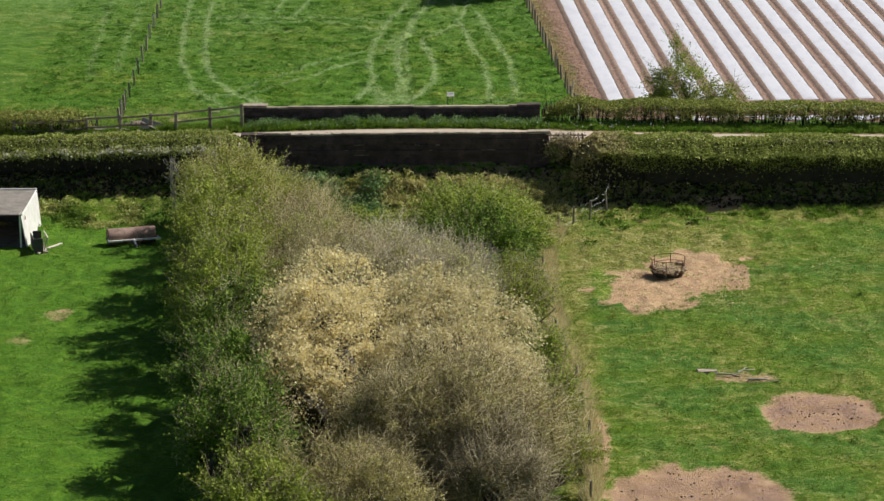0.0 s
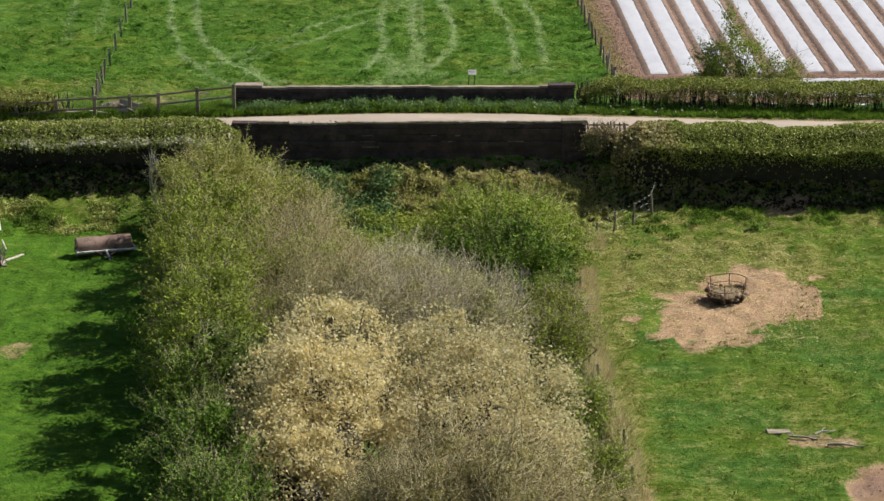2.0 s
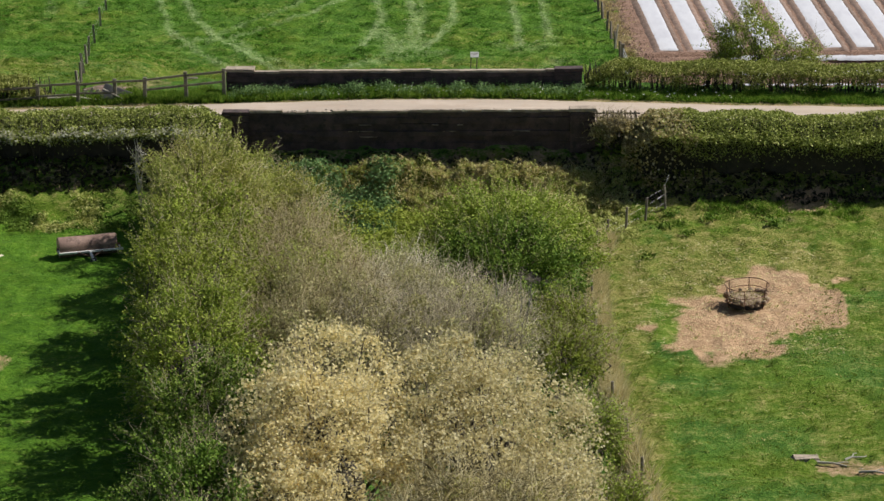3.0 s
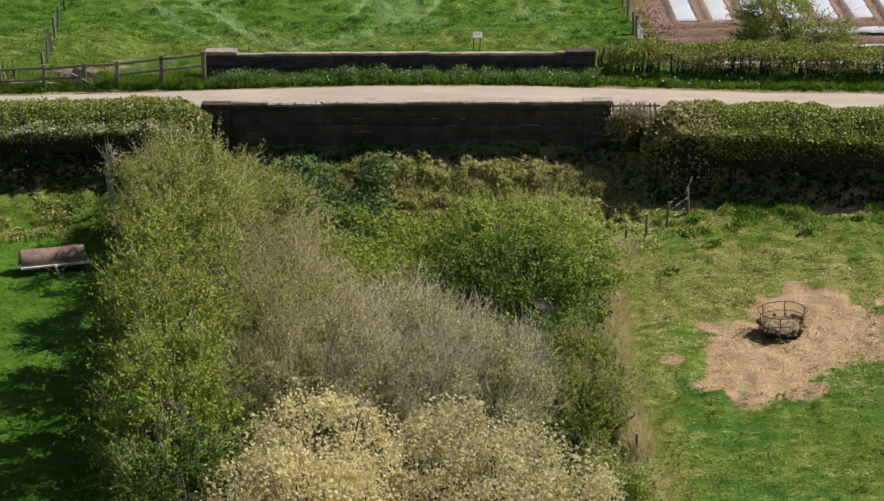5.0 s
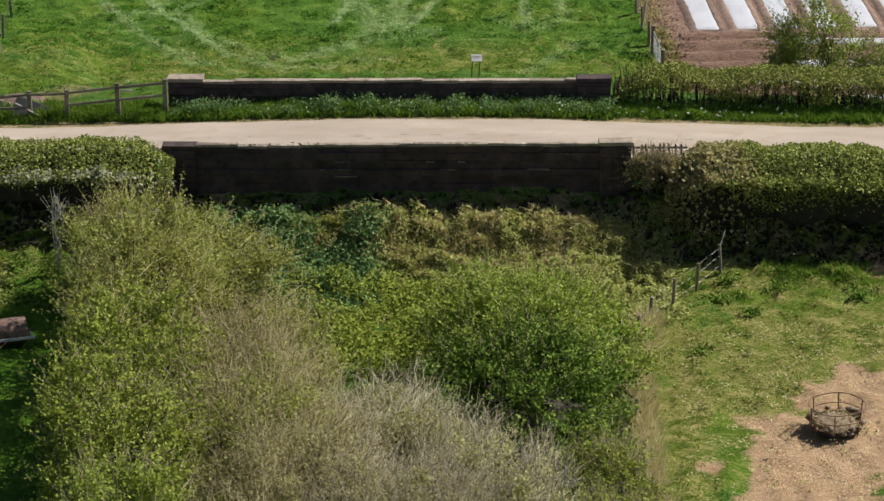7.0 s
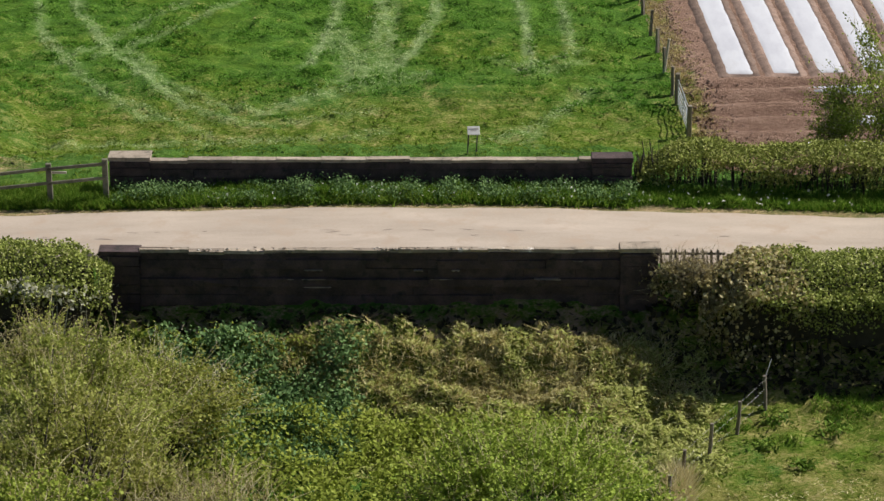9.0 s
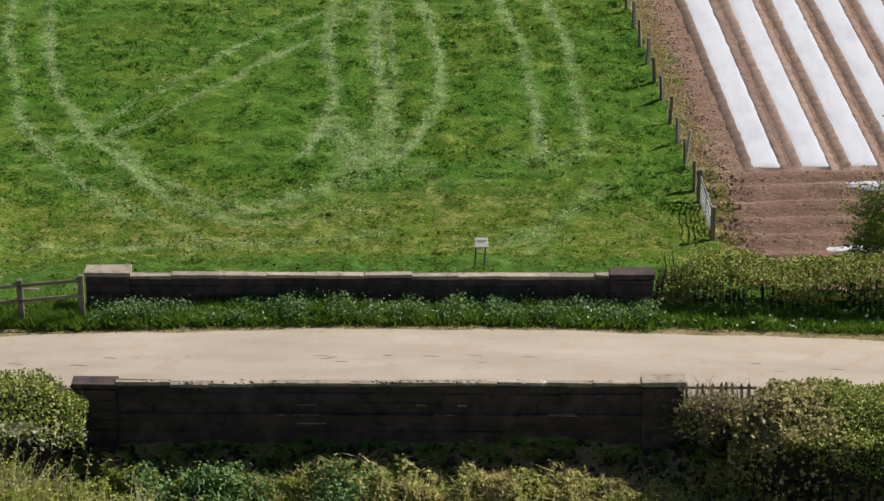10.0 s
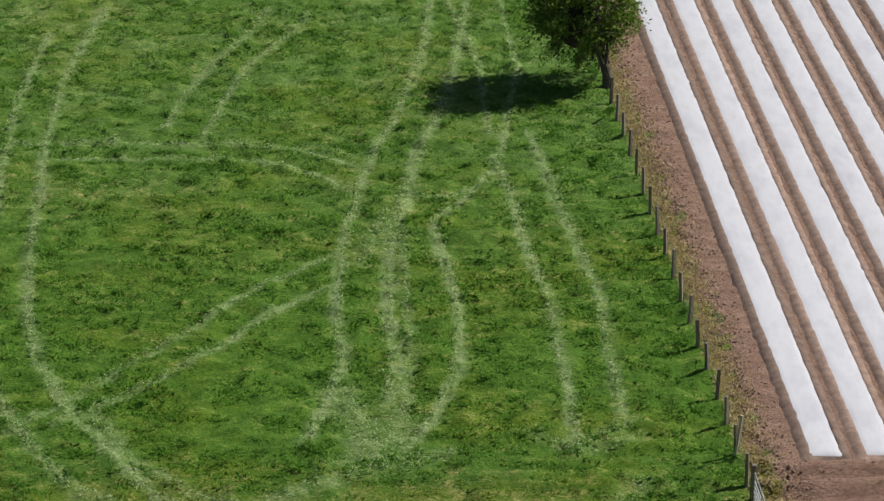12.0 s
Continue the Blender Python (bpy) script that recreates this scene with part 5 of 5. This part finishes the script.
x, y = scatter(12.0, 30, 4.5, 17.5, 900)
stuff("soil_clods", "loose red brown clods on the headland", "soil", *lumps(np.stack([x, y, surface_z(x, y) + 0.01], 1), 0.033), M_CLOD)
y = rng.uniform(6, 62, 7500)
x = fence_x(y) + 0.2 + np.abs(rng.normal(0, 0.5, len(y)))
stuff("strip_weeds", "thin weeds on the strip beside the fence", "weeds", *blades(tufts(x, y, 6, 0.08), 0.09, 0.02, 0.9), L_TUSSOCK)


# ---- things in the paddocks ----
def at_ground(x, y):
    return (x, y, float(surface_z(x, y)))


def ring_feeder():
    z = float(surface_z(14.9, -24.4))
    t = thing("ring_feeder", "rusty round metal feeder filled with hay on bare earth", "animal feeder", (14.9, -24.4, z))
    R = 0.90
    circle = [(math.cos(a), math.sin(a)) for a in (2 * math.pi * k / 40 for k in range(40))]
    for h, q in ((0.30, 0.97), (0.58, 1.0), (0.92, 1.02)):
        part("rail", tube_bm([(x * R * q, y * R * q, h + 0.02 * math.sin(3 * x)) for x, y in circle], 0.015, 6, True), M_RUST, t)
    for k in range(6):
        a = 2 * math.pi * k / 6 + 0.35
        x, y = R * math.cos(a), R * math.sin(a)
        part("bar", tube_bm([(x * 0.9, y * 0.9, 0.0), (x * 0.97, y * 0.97, 0.3), (x * 1.02, y * 1.02, 0.93)], 0.02, 6), M_RUST, t)
    bm = bmesh.new()
    bmesh.ops.create_icosphere(bm, subdivisions=4, radius=1.0)
    for v in bm.verts:
        d = v.co.normalized()
        r = 0.74 * (1 + 0.10 * noise.noise(d * 3.0) + 0.05 * noise.noise(d * 9))
        v.co = Vector((d.x * r, d.y * r, max(0.0, 0.20 + d.z * 0.28 * (1 + 0.3 * noise.noise(d * 4)))))
    skirt = bmesh.new()
    rings = [[skirt.verts.new((x * R * q, y * R * q, h)) for x, y in circle] for h, q in ((0.0, 0.80), (0.14, 0.92), (0.27, 0.96))]
    for a, b in zip(rings, rings[1:]):
        for k in range(40):
            skirt.faces.new((a[k], a[(k + 1) % 40], b[(k + 1) % 40], b[k]))
    bmesh.ops.solidify(skirt, geom=skirt.faces[:], thickness=0.012)
    part("skirt", skirt, M_DARK, t, "dark sheet metal tray", True)
    part("hay", bm, M_HAY, t, "loose pale hay", True)
    n = 450
    a, q = rng.uniform(0, 2 * math.pi, n), np.sqrt(rng.random(n)) * 0.86
    p = np.stack([q * np.cos(a), q * np.sin(a), 0.44 - 0.22 * (q / 0.86) ** 3 + rng.uniform(-0.05, 0.12, n)], 1)
    np_part("hay_wisp", *leaf_quads(p, 0.16, 0.10), L_DEAD, t, kind="stuff")
    a = rng.uniform(0, 2 * math.pi, 26)
    p = np.stack([0.86 * np.cos(a), 0.86 * np.sin(a), rng.uniform(0.22, 0.5, 26)], 1)
    np_part("hay_tuft", *lumps(p, 0.13), M_HAY, t, kind="stuff")


ring_feeder()


def field_roller():
    x, y = -13.72, -17.4
    t = thing("field_roller", "rusty steel land roller standing in the pasture", "farm roller", at_ground(x, y), 17)
    r, L = 0.45, 1.27
    bm = bmesh.new()
    rings = []
    for u, q in ((-L, 0.0), (-L, r * 0.86), (-L - 0.015, r * 0.9), (-L - 0.015, r), (-L + 0.02, r * 1.01), (-0.4, r), (-0.38, r * 0.985), (0.38, r * 0.985), (0.4, r), (L - 0.02, r * 1.01), (L + 0.015, r), (L + 0.015, r * 0.9), (L, r * 0.86), (L, 0.0)):
        rings.append([bm.verts.new((u, q * math.cos(2 * math.pi * k / 40), q * math.sin(2 * math.pi * k / 40) + r + 0.04)) for k in range(40)])
    for a, b in zip(rings, rings[1:]):
        for k in range(40):
            bm.faces.new((a[k], a[(k + 1) % 40], b[(k + 1) % 40], b[k]))
    bmesh.ops.remove_doubles(bm, verts=bm.verts[:], dist=0.001)
    bmesh.ops.recalc_face_normals(bm, faces=bm.faces[:])
    part("drum", bm, M_ROLLER, t, "rusty steel drum", True)
    part("front_beam", box_bm((2.85, 0.09, 0.09), (0.1, -0.52, 0.36), 0.01), M_WHITE, t, "pale painted beam")
    for u in (-1.3, 1.42):
        part("side_arm", box_bm((0.07, 0.62, 0.09), (u, -0.24, 0.37), 0.01), M_WHITE, t)
        part("bearing", tube_bm([(u - 0.06, 0, 0.38), (u + 0.06, 0, 0.38)], 0.09, 12), M_RUST, t)
    part("drawbar", box_bm((0.10, 1.0, 0.09), (0.05, -1.0, 0.30), 0.01, turn=Euler((0.12, 0, 0)).to_matrix().to_4x4()), M_WHITE, t)
    part("brace", tube_bm([(-0.5, -0.55, 0.36), (0.0, -1.1, 0.29)], 0.025, 6), M_RUST, t)
    part("brace", tube_bm([(0.6, -0.55, 0.36), (0.1, -1.1, 0.29)], 0.025, 6), M_RUST, t)
    part("stand", box_bm((0.26, 0.16, 0.34), (0.05, -1.4, 0.14), 0.02), M_DARK, t, "dark propping block")


field_roller()


def corrugated(w, d, wave=0.075, amp=0.02):
    bm = bmesh.new()
    n = int(w / wave * 4)
    a = [[bm.verts.new((-w / 2 + w * k / n, y, amp * math.sin(k * math.pi / 2))) for k in range(n + 1)] for y in (-d / 2, d / 2)]
    for k in range(n):
        bm.faces.new((a[0][k], a[0][k + 1], a[1][k + 1], a[1][k]))
    bmesh.ops.solidify(bm, geom=bm.faces[:], thickness=0.008)
    return bm


def field_shelter():
    x, y = -21.7, -15.75
    t = thing("field_shelter", "open-fronted white field shelter with corrugated roof", "shed", (x, y, PADDOCK))
    W, D, H = 4.9, 4.96, 1.98
    right = box_bm((0.06, D, H), (W / 2, 0, H / 2), 0.008)
    for v in right.verts:
        v.co.x -= 0.30 * (v.co.z / H) * (1 if v.co.y < 0 else 0.5)
    part("side_wall", right, M_WHITE, t, "white painted boarded side")
    part("side_wall", box_bm((0.06, D, H), (-W / 2, 0, H / 2), 0.008), M_WHITE, t)
    part("back_wall", box_bm((W - 0.1, 0.06, H), (-0.05, D / 2 - 0.04, H / 2), 0.008), M_DARK, t)
    roof = corrugated(W + 0.1, D + 0.25)
    bmesh.ops.transform(roof, matrix=Matrix.Translation((-0.22, -0.05, H + 0.05)) @ Euler((radians(1.5), 0, 0)).to_matrix().to_4x4(), verts=roof.verts[:])
    part("roof", roof, M_ROOF, t, "weathered corrugated sheet roof")
    part("roof_trim", box_bm((W + 0.1, 0.10, 0.10), (-0.22, D / 2 + 0.06, H + 0.14), 0.01), M_WHITE, t)
    part("verge_board", box_bm((0.05, D + 0.2, 0.10), (W / 2 - 0.18, -0.02, H + 0.02), 0.01, turn=Euler((radians(1.5), 0, 0)).to_matrix().to_4x4()), M_WHITE, t)
    for u in (-2.3, -0.1, 2.12):
        part("front_post", box_bm((0.09, 0.09, H), (u, -D / 2 + 0.05, H / 2), 0.01), M_WHITE if u > 2 else M_DARK, t)
    part("hinge", box_bm((0.02, 0.22, 0.05), (W / 2 - 0.16, -D / 2 + 0.55, 1.62), turn=Euler((0.9, 0, 0)).to_matrix().to_4x4()), M_RUST, t)
    part("hinge", box_bm((0.02, 0.22, 0.05), (W / 2 - 0.14, -D / 2 + 0.75, 1.55), turn=Euler((0.9, 0, 0)).to_matrix().to_4x4()), M_RUST, t)
    # Added dark slab: paints the shelter's black interior shade over the grass.
    part("floor_boards", box_bm((W - 0.1, D - 0.1, 0.3), (0, 0, 0.12)), M_DARK, t)


field_shelter()


def hay_rack():
    t = thing("hay_rack", "dark wooden hay rack leaning beside the shelter", "feed rack", (-18.55, -18.7, PADDOCK), 16)
    part("end_panel", box_bm((0.46, 0.05, 0.92), (-0.1, -0.85, 0.46), 0.01), M_DARK, t)
    part("end_panel", box_bm((0.46, 0.05, 0.92), (0.05, 0.9, 0.46), 0.01), M_DARK, t)
    part("trough", box_bm((0.62, 1.7, 0.05), (0.1, 0.02, 0.12), 0.01), M_WOOD, t)
    part("back_board", box_bm((0.04, 1.7, 0.7), (-0.3, 0.02, 0.5), 0.006), M_DARK, t)
    for k in range(2):
        part("rail", box_bm((0.05, 1.75, 0.09), (0.20 + 0.22 * k, 0.03, 0.16 + 0.72 * k), 0.006), M_PALE_WOOD, t)
    for u in (-0.6, -0.05, 0.5):
        part("upright", box_bm((0.045, 0.06, 0.8), (0.31, u, 0.5), 0.006, turn=Euler((0, 0.28, 0)).to_matrix().to_4x4()), M_PALE_WOOD, t)
    b = thing("pale_plank", "pale plank lying on the grass by the shelter", "plank", at_ground(-17.75, -18.3), 58)
    part("board", box_bm((1.2, 0.16, 0.05), (0, 0, 0.03), 0.006), M_PALE_WOOD, b)
    b = thing("pale_plank", "pale plank lying on the grass by the shelter", "plank", at_ground(-18.2, -19.0), 72)
    part("board", box_bm((1.5, 0.12, 0.06), (0, 0, 0.05), 0.006), M_PALE_WOOD, b)


hay_rack()


def debris():
    z = at_ground(15.8, -41.35)
    b = thing("stone_slab", "pale broken slab half sunk in the turf", "slab", z, 4)
    part("slab", box_bm((0.9, 0.55, 0.10), (0, 0, 0.03), 0.03, 0.03), M_COPING, b)
    for x, y, r, L in ((17.0, -42.2, -25, 1.8), (18.3, -42.9, -12, 1.5), (17.6, -41.6, 20, 0.9)):
        b = thing("dead_branch", "grey dead branch lying on the paddock", "branch", at_ground(x, y), r, "fallen branches")
        part("limb", tube_bm([(-L / 2, 0, 0.04), (-L / 6, 0.06, 0.09), (L / 6, -0.03, 0.08), (L / 2, 0.05, 0.05)], [0.05, 0.04, 0.03, 0.015], 6), M_PALE_BARK, b)
        part("side_limb", tube_bm([(-L / 6, 0.05, 0.08), (0.05, 0.3, 0.12), (0.25, 0.42, 0.05)], [0.025, 0.018, 0.008], 5), M_PALE_BARK, b)


debris()


# ---- fences, gates and sign by the lane ----
def rail_fence():
    t = tagged(new("fence_rail"), "weathered post and rail fence beside the lane", "fence", kind="structure")
    posts = [(-9.08, -0.8, 1.38), (-10.96, -0.8, 1.22), (-12.99, -0.8, 0.95), (-14.5, -0.6, 0.82), (-16.3, -0.8, 0.78), (-18.3, -0.8, 0.62), (-20.4, -0.8, 0.52), (-22.6, -0.8, 0.45)]
    tops = []
    for x, y, z in posts:
        foot = float(surface_z(x, y)) - 0.2
        part("post", box_bm((0.18, 0.14, z - foot), (x, y, (z + foot) / 2), 0.012, turn=Euler((0, radians(float(rng.normal(0, 1.2))), 0)).to_matrix().to_4x4()), M_RAIL, t)
        tops.append(Vector((x, y - 0.07, z)))
    for a, b in zip(tops, tops[1:]):
        for h in (-0.14, -0.68):
            if a.x < -12 and b.x > -15.5 and h < -0.5:
                continue
            p, q = a + Vector((0.06, 0, h + float(rng.normal(0, 0.02)))), b + Vector((-0.06, 0, h + float(rng.normal(0, 0.03))))
            d = q - p
            part("rail", box_bm((d.length, 0.05, 0.11), (p + q) / 2, 0.008, turn=d.to_track_quat("X", "Z").to_matrix().to_4x4()), M_RAIL, t)
    part("broken_rail", box_bm((0.5, 0.045, 0.08), tops[1] + Vector((0.35, 0, -0.3)), 0.008), M_PALE_WOOD, t)


rail_fence()


def slab_and_planks():
    b = thing("concrete_panel", "grey concrete panel leaning on a heap of earth", "slab", (-14.5, -0.45, float(ground_z(-14.5, -0.45)) - 0.1), -18)
    part("panel", box_bm((1.5, 0.10, 0.9), (0, 0, 0.36), 0.02, 0.01, Euler((radians(-38), radians(14), 0)).to_matrix().to_4x4()), M_SLATE, b)
    part("edge_strip", box_bm((1.25, 0.05, 0.06), (0.05, -0.28, 0.52), 0.008, turn=Euler((0, radians(22), 0)).to_matrix().to_4x4()), M_PALE_WOOD, b)
    for x, y, a, L in ((-15.85, 0.1, 24, 0.85), (-15.6, 0.05, 34, 0.8), (-16.1, 0.1, 12, 0.7)):
        p = thing("leaning_plank", "pale bleached plank propped against the post", "plank", (x, y, float(ground_z(x, y)) - 0.2), 0, "propped planks")
        part("board", box_bm((0.12, 0.03, L), (0, 0, L / 2), 0.005, turn=Euler((radians(12), radians(a), 0)).to_matrix().to_4x4()), M_PALE_WOOD, p)
    for k, (x, y, r) in enumerate(((-17.2, -0.3, 30), (-15.9, -0.5, -8))):
        p = thing("loose_rail", "pale fallen rail lying in the verge", "rail", (x, y, float(surface_z(x, y)) + 0.12), r)
        part("board", box_bm((1.5, 0.09, 0.05), (0, 0, 0.05), 0.006, turn=Euler((0, radians(6), 0)).to_matrix().to_4x4()), M_PALE_WOOD, p)
    bm = bmesh.new()
    bmesh.ops.create_icosphere(bm, subdivisions=4, radius=1.0)
    for v in bm.verts:
        d = v.co.normalized()
        v.co = Vector((d.x * 1.3, d.y * 1.0, max(-0.2, d.z * 0.42))) * (1 + 0.25 * noise.noise(d * 2.5) + 0.1 * noise.noise(d * 7))
    h = thing("earth_heap", "small heap of pale dug earth beside the fence", "earth heap", (-15.2, 1.5, float(ground_z(-15.2, 1.5)) - 0.15))
    part("heap", bm, M_CLOD, h, "", True)


slab_and_planks()


def notice_board():
    x, y = 3.18, 1.9
    z = float(surface_z(x, y))
    t = thing("notice_board", "small white notice board on two thin legs", "sign", (x, y, z), 3)
    H = 1.44 - z
    for u in (-0.14, 0.16):
        part("leg", box_bm((0.045, 0.035, H - 0.02), (u, 0.02, H / 2 - 0.03), 0.004, turn=Euler((0, radians(3), 0)).to_matrix().to_4x4()), M_WOOD, t)
    b = part("board", box_bm((0.42, 0.03, 0.33), (0.04, -0.02, H - 0.10), 0.006, turn=Euler((radians(-48), 0, 0)).to_matrix().to_4x4()), M_WHITE, t, "white board with faint lines")
    for k in range(3):
        part("text_bar", box_bm((0.26 - 0.05 * k, 0.006, 0.03), (0.04, -0.02 - 0.012 - 0.045 * (k - 1), H - 0.088 - 0.05 * (k - 1)), turn=Euler((radians(-48), 0, 0)).to_matrix().to_4x4()), M_ROOF, b)


notice_board()


def metal_gate():
    a, b = Vector((11.30, 11.7, 0)), Vector((11.10, 14.6, 0))
    a.z, b.z = float(ground_z(a.x, a.y)) + 0.05, float(ground_z(b.x, b.y)) + 0.05
    t = thing("metal_gate", "galvanised tubular field gate between wooden posts", "gate", tuple(a))
    d = b - a
    n = d.normalized()
    for h in (0.12, 0.28, 0.45, 0.63, 0.82, 1.08):
        part("bar", tube_bm([Vector((0, 0, h)), d + Vector((0, 0, h))], 0.022, 6), M_GALV, t)
    for f in (0.0, 0.5, 1.0):
        part("upright", tube_bm([d * f + Vector((0, 0, 0.10)), d * f + Vector((0, 0, 1.10))], 0.024, 6), M_GALV, t)
    part("brace", tube_bm([Vector((0.03, 0, 0.12)), d * 0.5 + Vector((0.03, 0, 1.08))], 0.018, 6), M_GALV, t)
    for p in (a - n * 0.25, b + n * 0.25):
        g = thing("gate_post", "stout dark timber gate post", "post", tuple(p), 0, "gate posts")
        part("post", box_bm((0.18, 0.18, 1.55), (0, 0, 0.5), 0.02), M_WOOD, g)
    g = thing("white_stake", "pale stake leaning against the fence", "stake", (10.72, 17.7, float(ground_z(10.72, 17.7))))
    part("stake", tube_bm([(0, 0, -0.1), (0.2, 0.05, 1.6)], 0.05, 6), M_PALE_WOOD, g)


metal_gate()


def palings():
    t = tagged(new("fence_paling"), "dark pointed wooden palings beside the parapet", "fence", kind="structure")
    for k in range(9):
        x = 9.14 + 0.22 * k + float(rng.normal(0, 0.02))
        h = 1.02 + float(rng.normal(0, 0.05))
        bm = box_bm((0.09, 0.03, h), (0, 0, h / 2), 0)
        top = max(v.co.z for v in bm.verts)
        bmesh.ops.bisect_plane(bm, geom=bm.verts[:] + bm.edges[:] + bm.faces[:], plane_co=(0, 0, top - 0.10), plane_no=(0, 0, 1))
        for v in bm.verts:
            if v.co.z > top - 0.01:
                v.co.x *= 0.1
        o = part("paling", bm, M_WOOD, t)
        o.matrix_basis = pose(x, -7.45, 0.02, 0, float(rng.normal(0, 4)), 0)
    for h in (0.3, 0.86):
        part("rail", box_bm((2.1, 0.05, 0.08), (10.05, -7.42, h), 0.006), M_WOOD, t)


palings()


def corner_fence():
    t = tagged(new("fence_corner"), "leaning wire fence corner post with braces", "fence", kind="structure")
    pts = [(10.2, -14.2, 1.2, 0), (11.15, -12.7, 1.25, 3), (12.13, -11.3, 1.4, -3)]
    for x, y, h, a in pts[1:]:
        z = float(ground_z(x, y))
        o = new("post", ROUND_POST)
        o.parent = t
        o.matrix_basis = pose(x, y, z, 0, a, 0)
    z = [float(ground_z(p[0], p[1])) for p in pts]
    for h in (0.4, 0.8, 1.12):
        part("wire", tube_bm([(p[0], p[1], q + h) for p, q in zip(pts, z)], 0.0025, 4), M_WIRE, t)
    part("strut", tube_bm([(12.1, -11.3, z[2] + 1.2), (12.3, -10.9, z[2] + 1.6)], 0.011, 5), M_WIRE, t)


corner_fence()


def headland_film(y0, x0, half):
    """White film over a ridge that runs along the headland, torn at its end."""
    t = thing("film_covered_bed", "headland ridge under dirty rumpled white film", "crop cover", group="headland beds")
    V, xs = [], np.arange(x0, 48, 0.3)
    prof = ((-1.0, -0.03), (-0.82, 0.05), (-0.4, 0.11), (0.0, 0.125), (0.4, 0.11), (0.82, 0.05), (1.0, -0.03))
    for i, x in enumerate(xs):
        g = float(ground_z(x, y0)) + 0.09
        for u, z in prof:
            w = half * (1 + 0.22 * noise.noise(Vector((x * 0.9, u * 2, y0)))) * (0.55 + 0.45 * min(1, i / 3))
            V.append((x + 0.25 * noise.noise(Vector((u * 3, y0, 1.5))) * (i == 0), y0 + u * w + 0.15 * noise.noise(Vector((x * 0.3, y0, 0))), g + z + 0.05 * noise.noise(Vector((x * 1.7, u * 3, y0)))))
    ids = np.arange(len(V)).reshape(len(xs), len(prof))
    np_part("film", V, np.stack([ids[:-1, :-1], ids[1:, :-1], ids[1:, 1:], ids[:-1, 1:]], -1).reshape(-1, 4), M_FILM, t)


for q in ((16.2, 16.4, 0.40), (13.2, 17.2, 0.42), (10.4, 15.2, 0.5), (8.4, 19.0, 0.42)):
    headland_film(*q)

shrub("hedgerow_tree", "sparse young tree with yellow green leaves behind the hedge", "tree", (17.5, 3.2, 1.6), (2.3, 1.3, 2.6), 9000, 0.095, L_HAW, 600, T_BROWN, 0.8, 0.011, 0.5, floor=-1.2, seed=90, stems=30, sprays=460, limb_r=0.04, lift=1.9, shell=0.7,
      lobes=[(16.9, 3.2, 1.3, 1.2, 1.0, 2.5), (16.0, 3.2, 0.6, 0.9, 0.8, 1.6), (18.2, 3.3, 0.8, 1.1, 0.9, 1.7), (19.5, 3.2, 0.4, 0.9, 0.7, 1.5)])
ft = shrub("field_tree", "broad dark green tree at the meadow's edge", "tree", (6.6, 53.2, 2.0), (2.5, 2.4, 2.6), 23000, 0.13, L_DARK, 600, T_BROWN, 0.8, 0.014, 0.5, seed=91, bottom=-0.9, sprays=400, core=0.5, stems=10, root=(7.88, 52.6), lobes=8, fork=1.4)
part("bole", tube_bm([(0, 0, -0.2), (-0.03, 0, 0.6), (-0.3, 0.15, 1.6), (-0.9, 0.4, 3.2)], [0.30, 0.22, 0.19, 0.12], 10), M_BARK, ft)
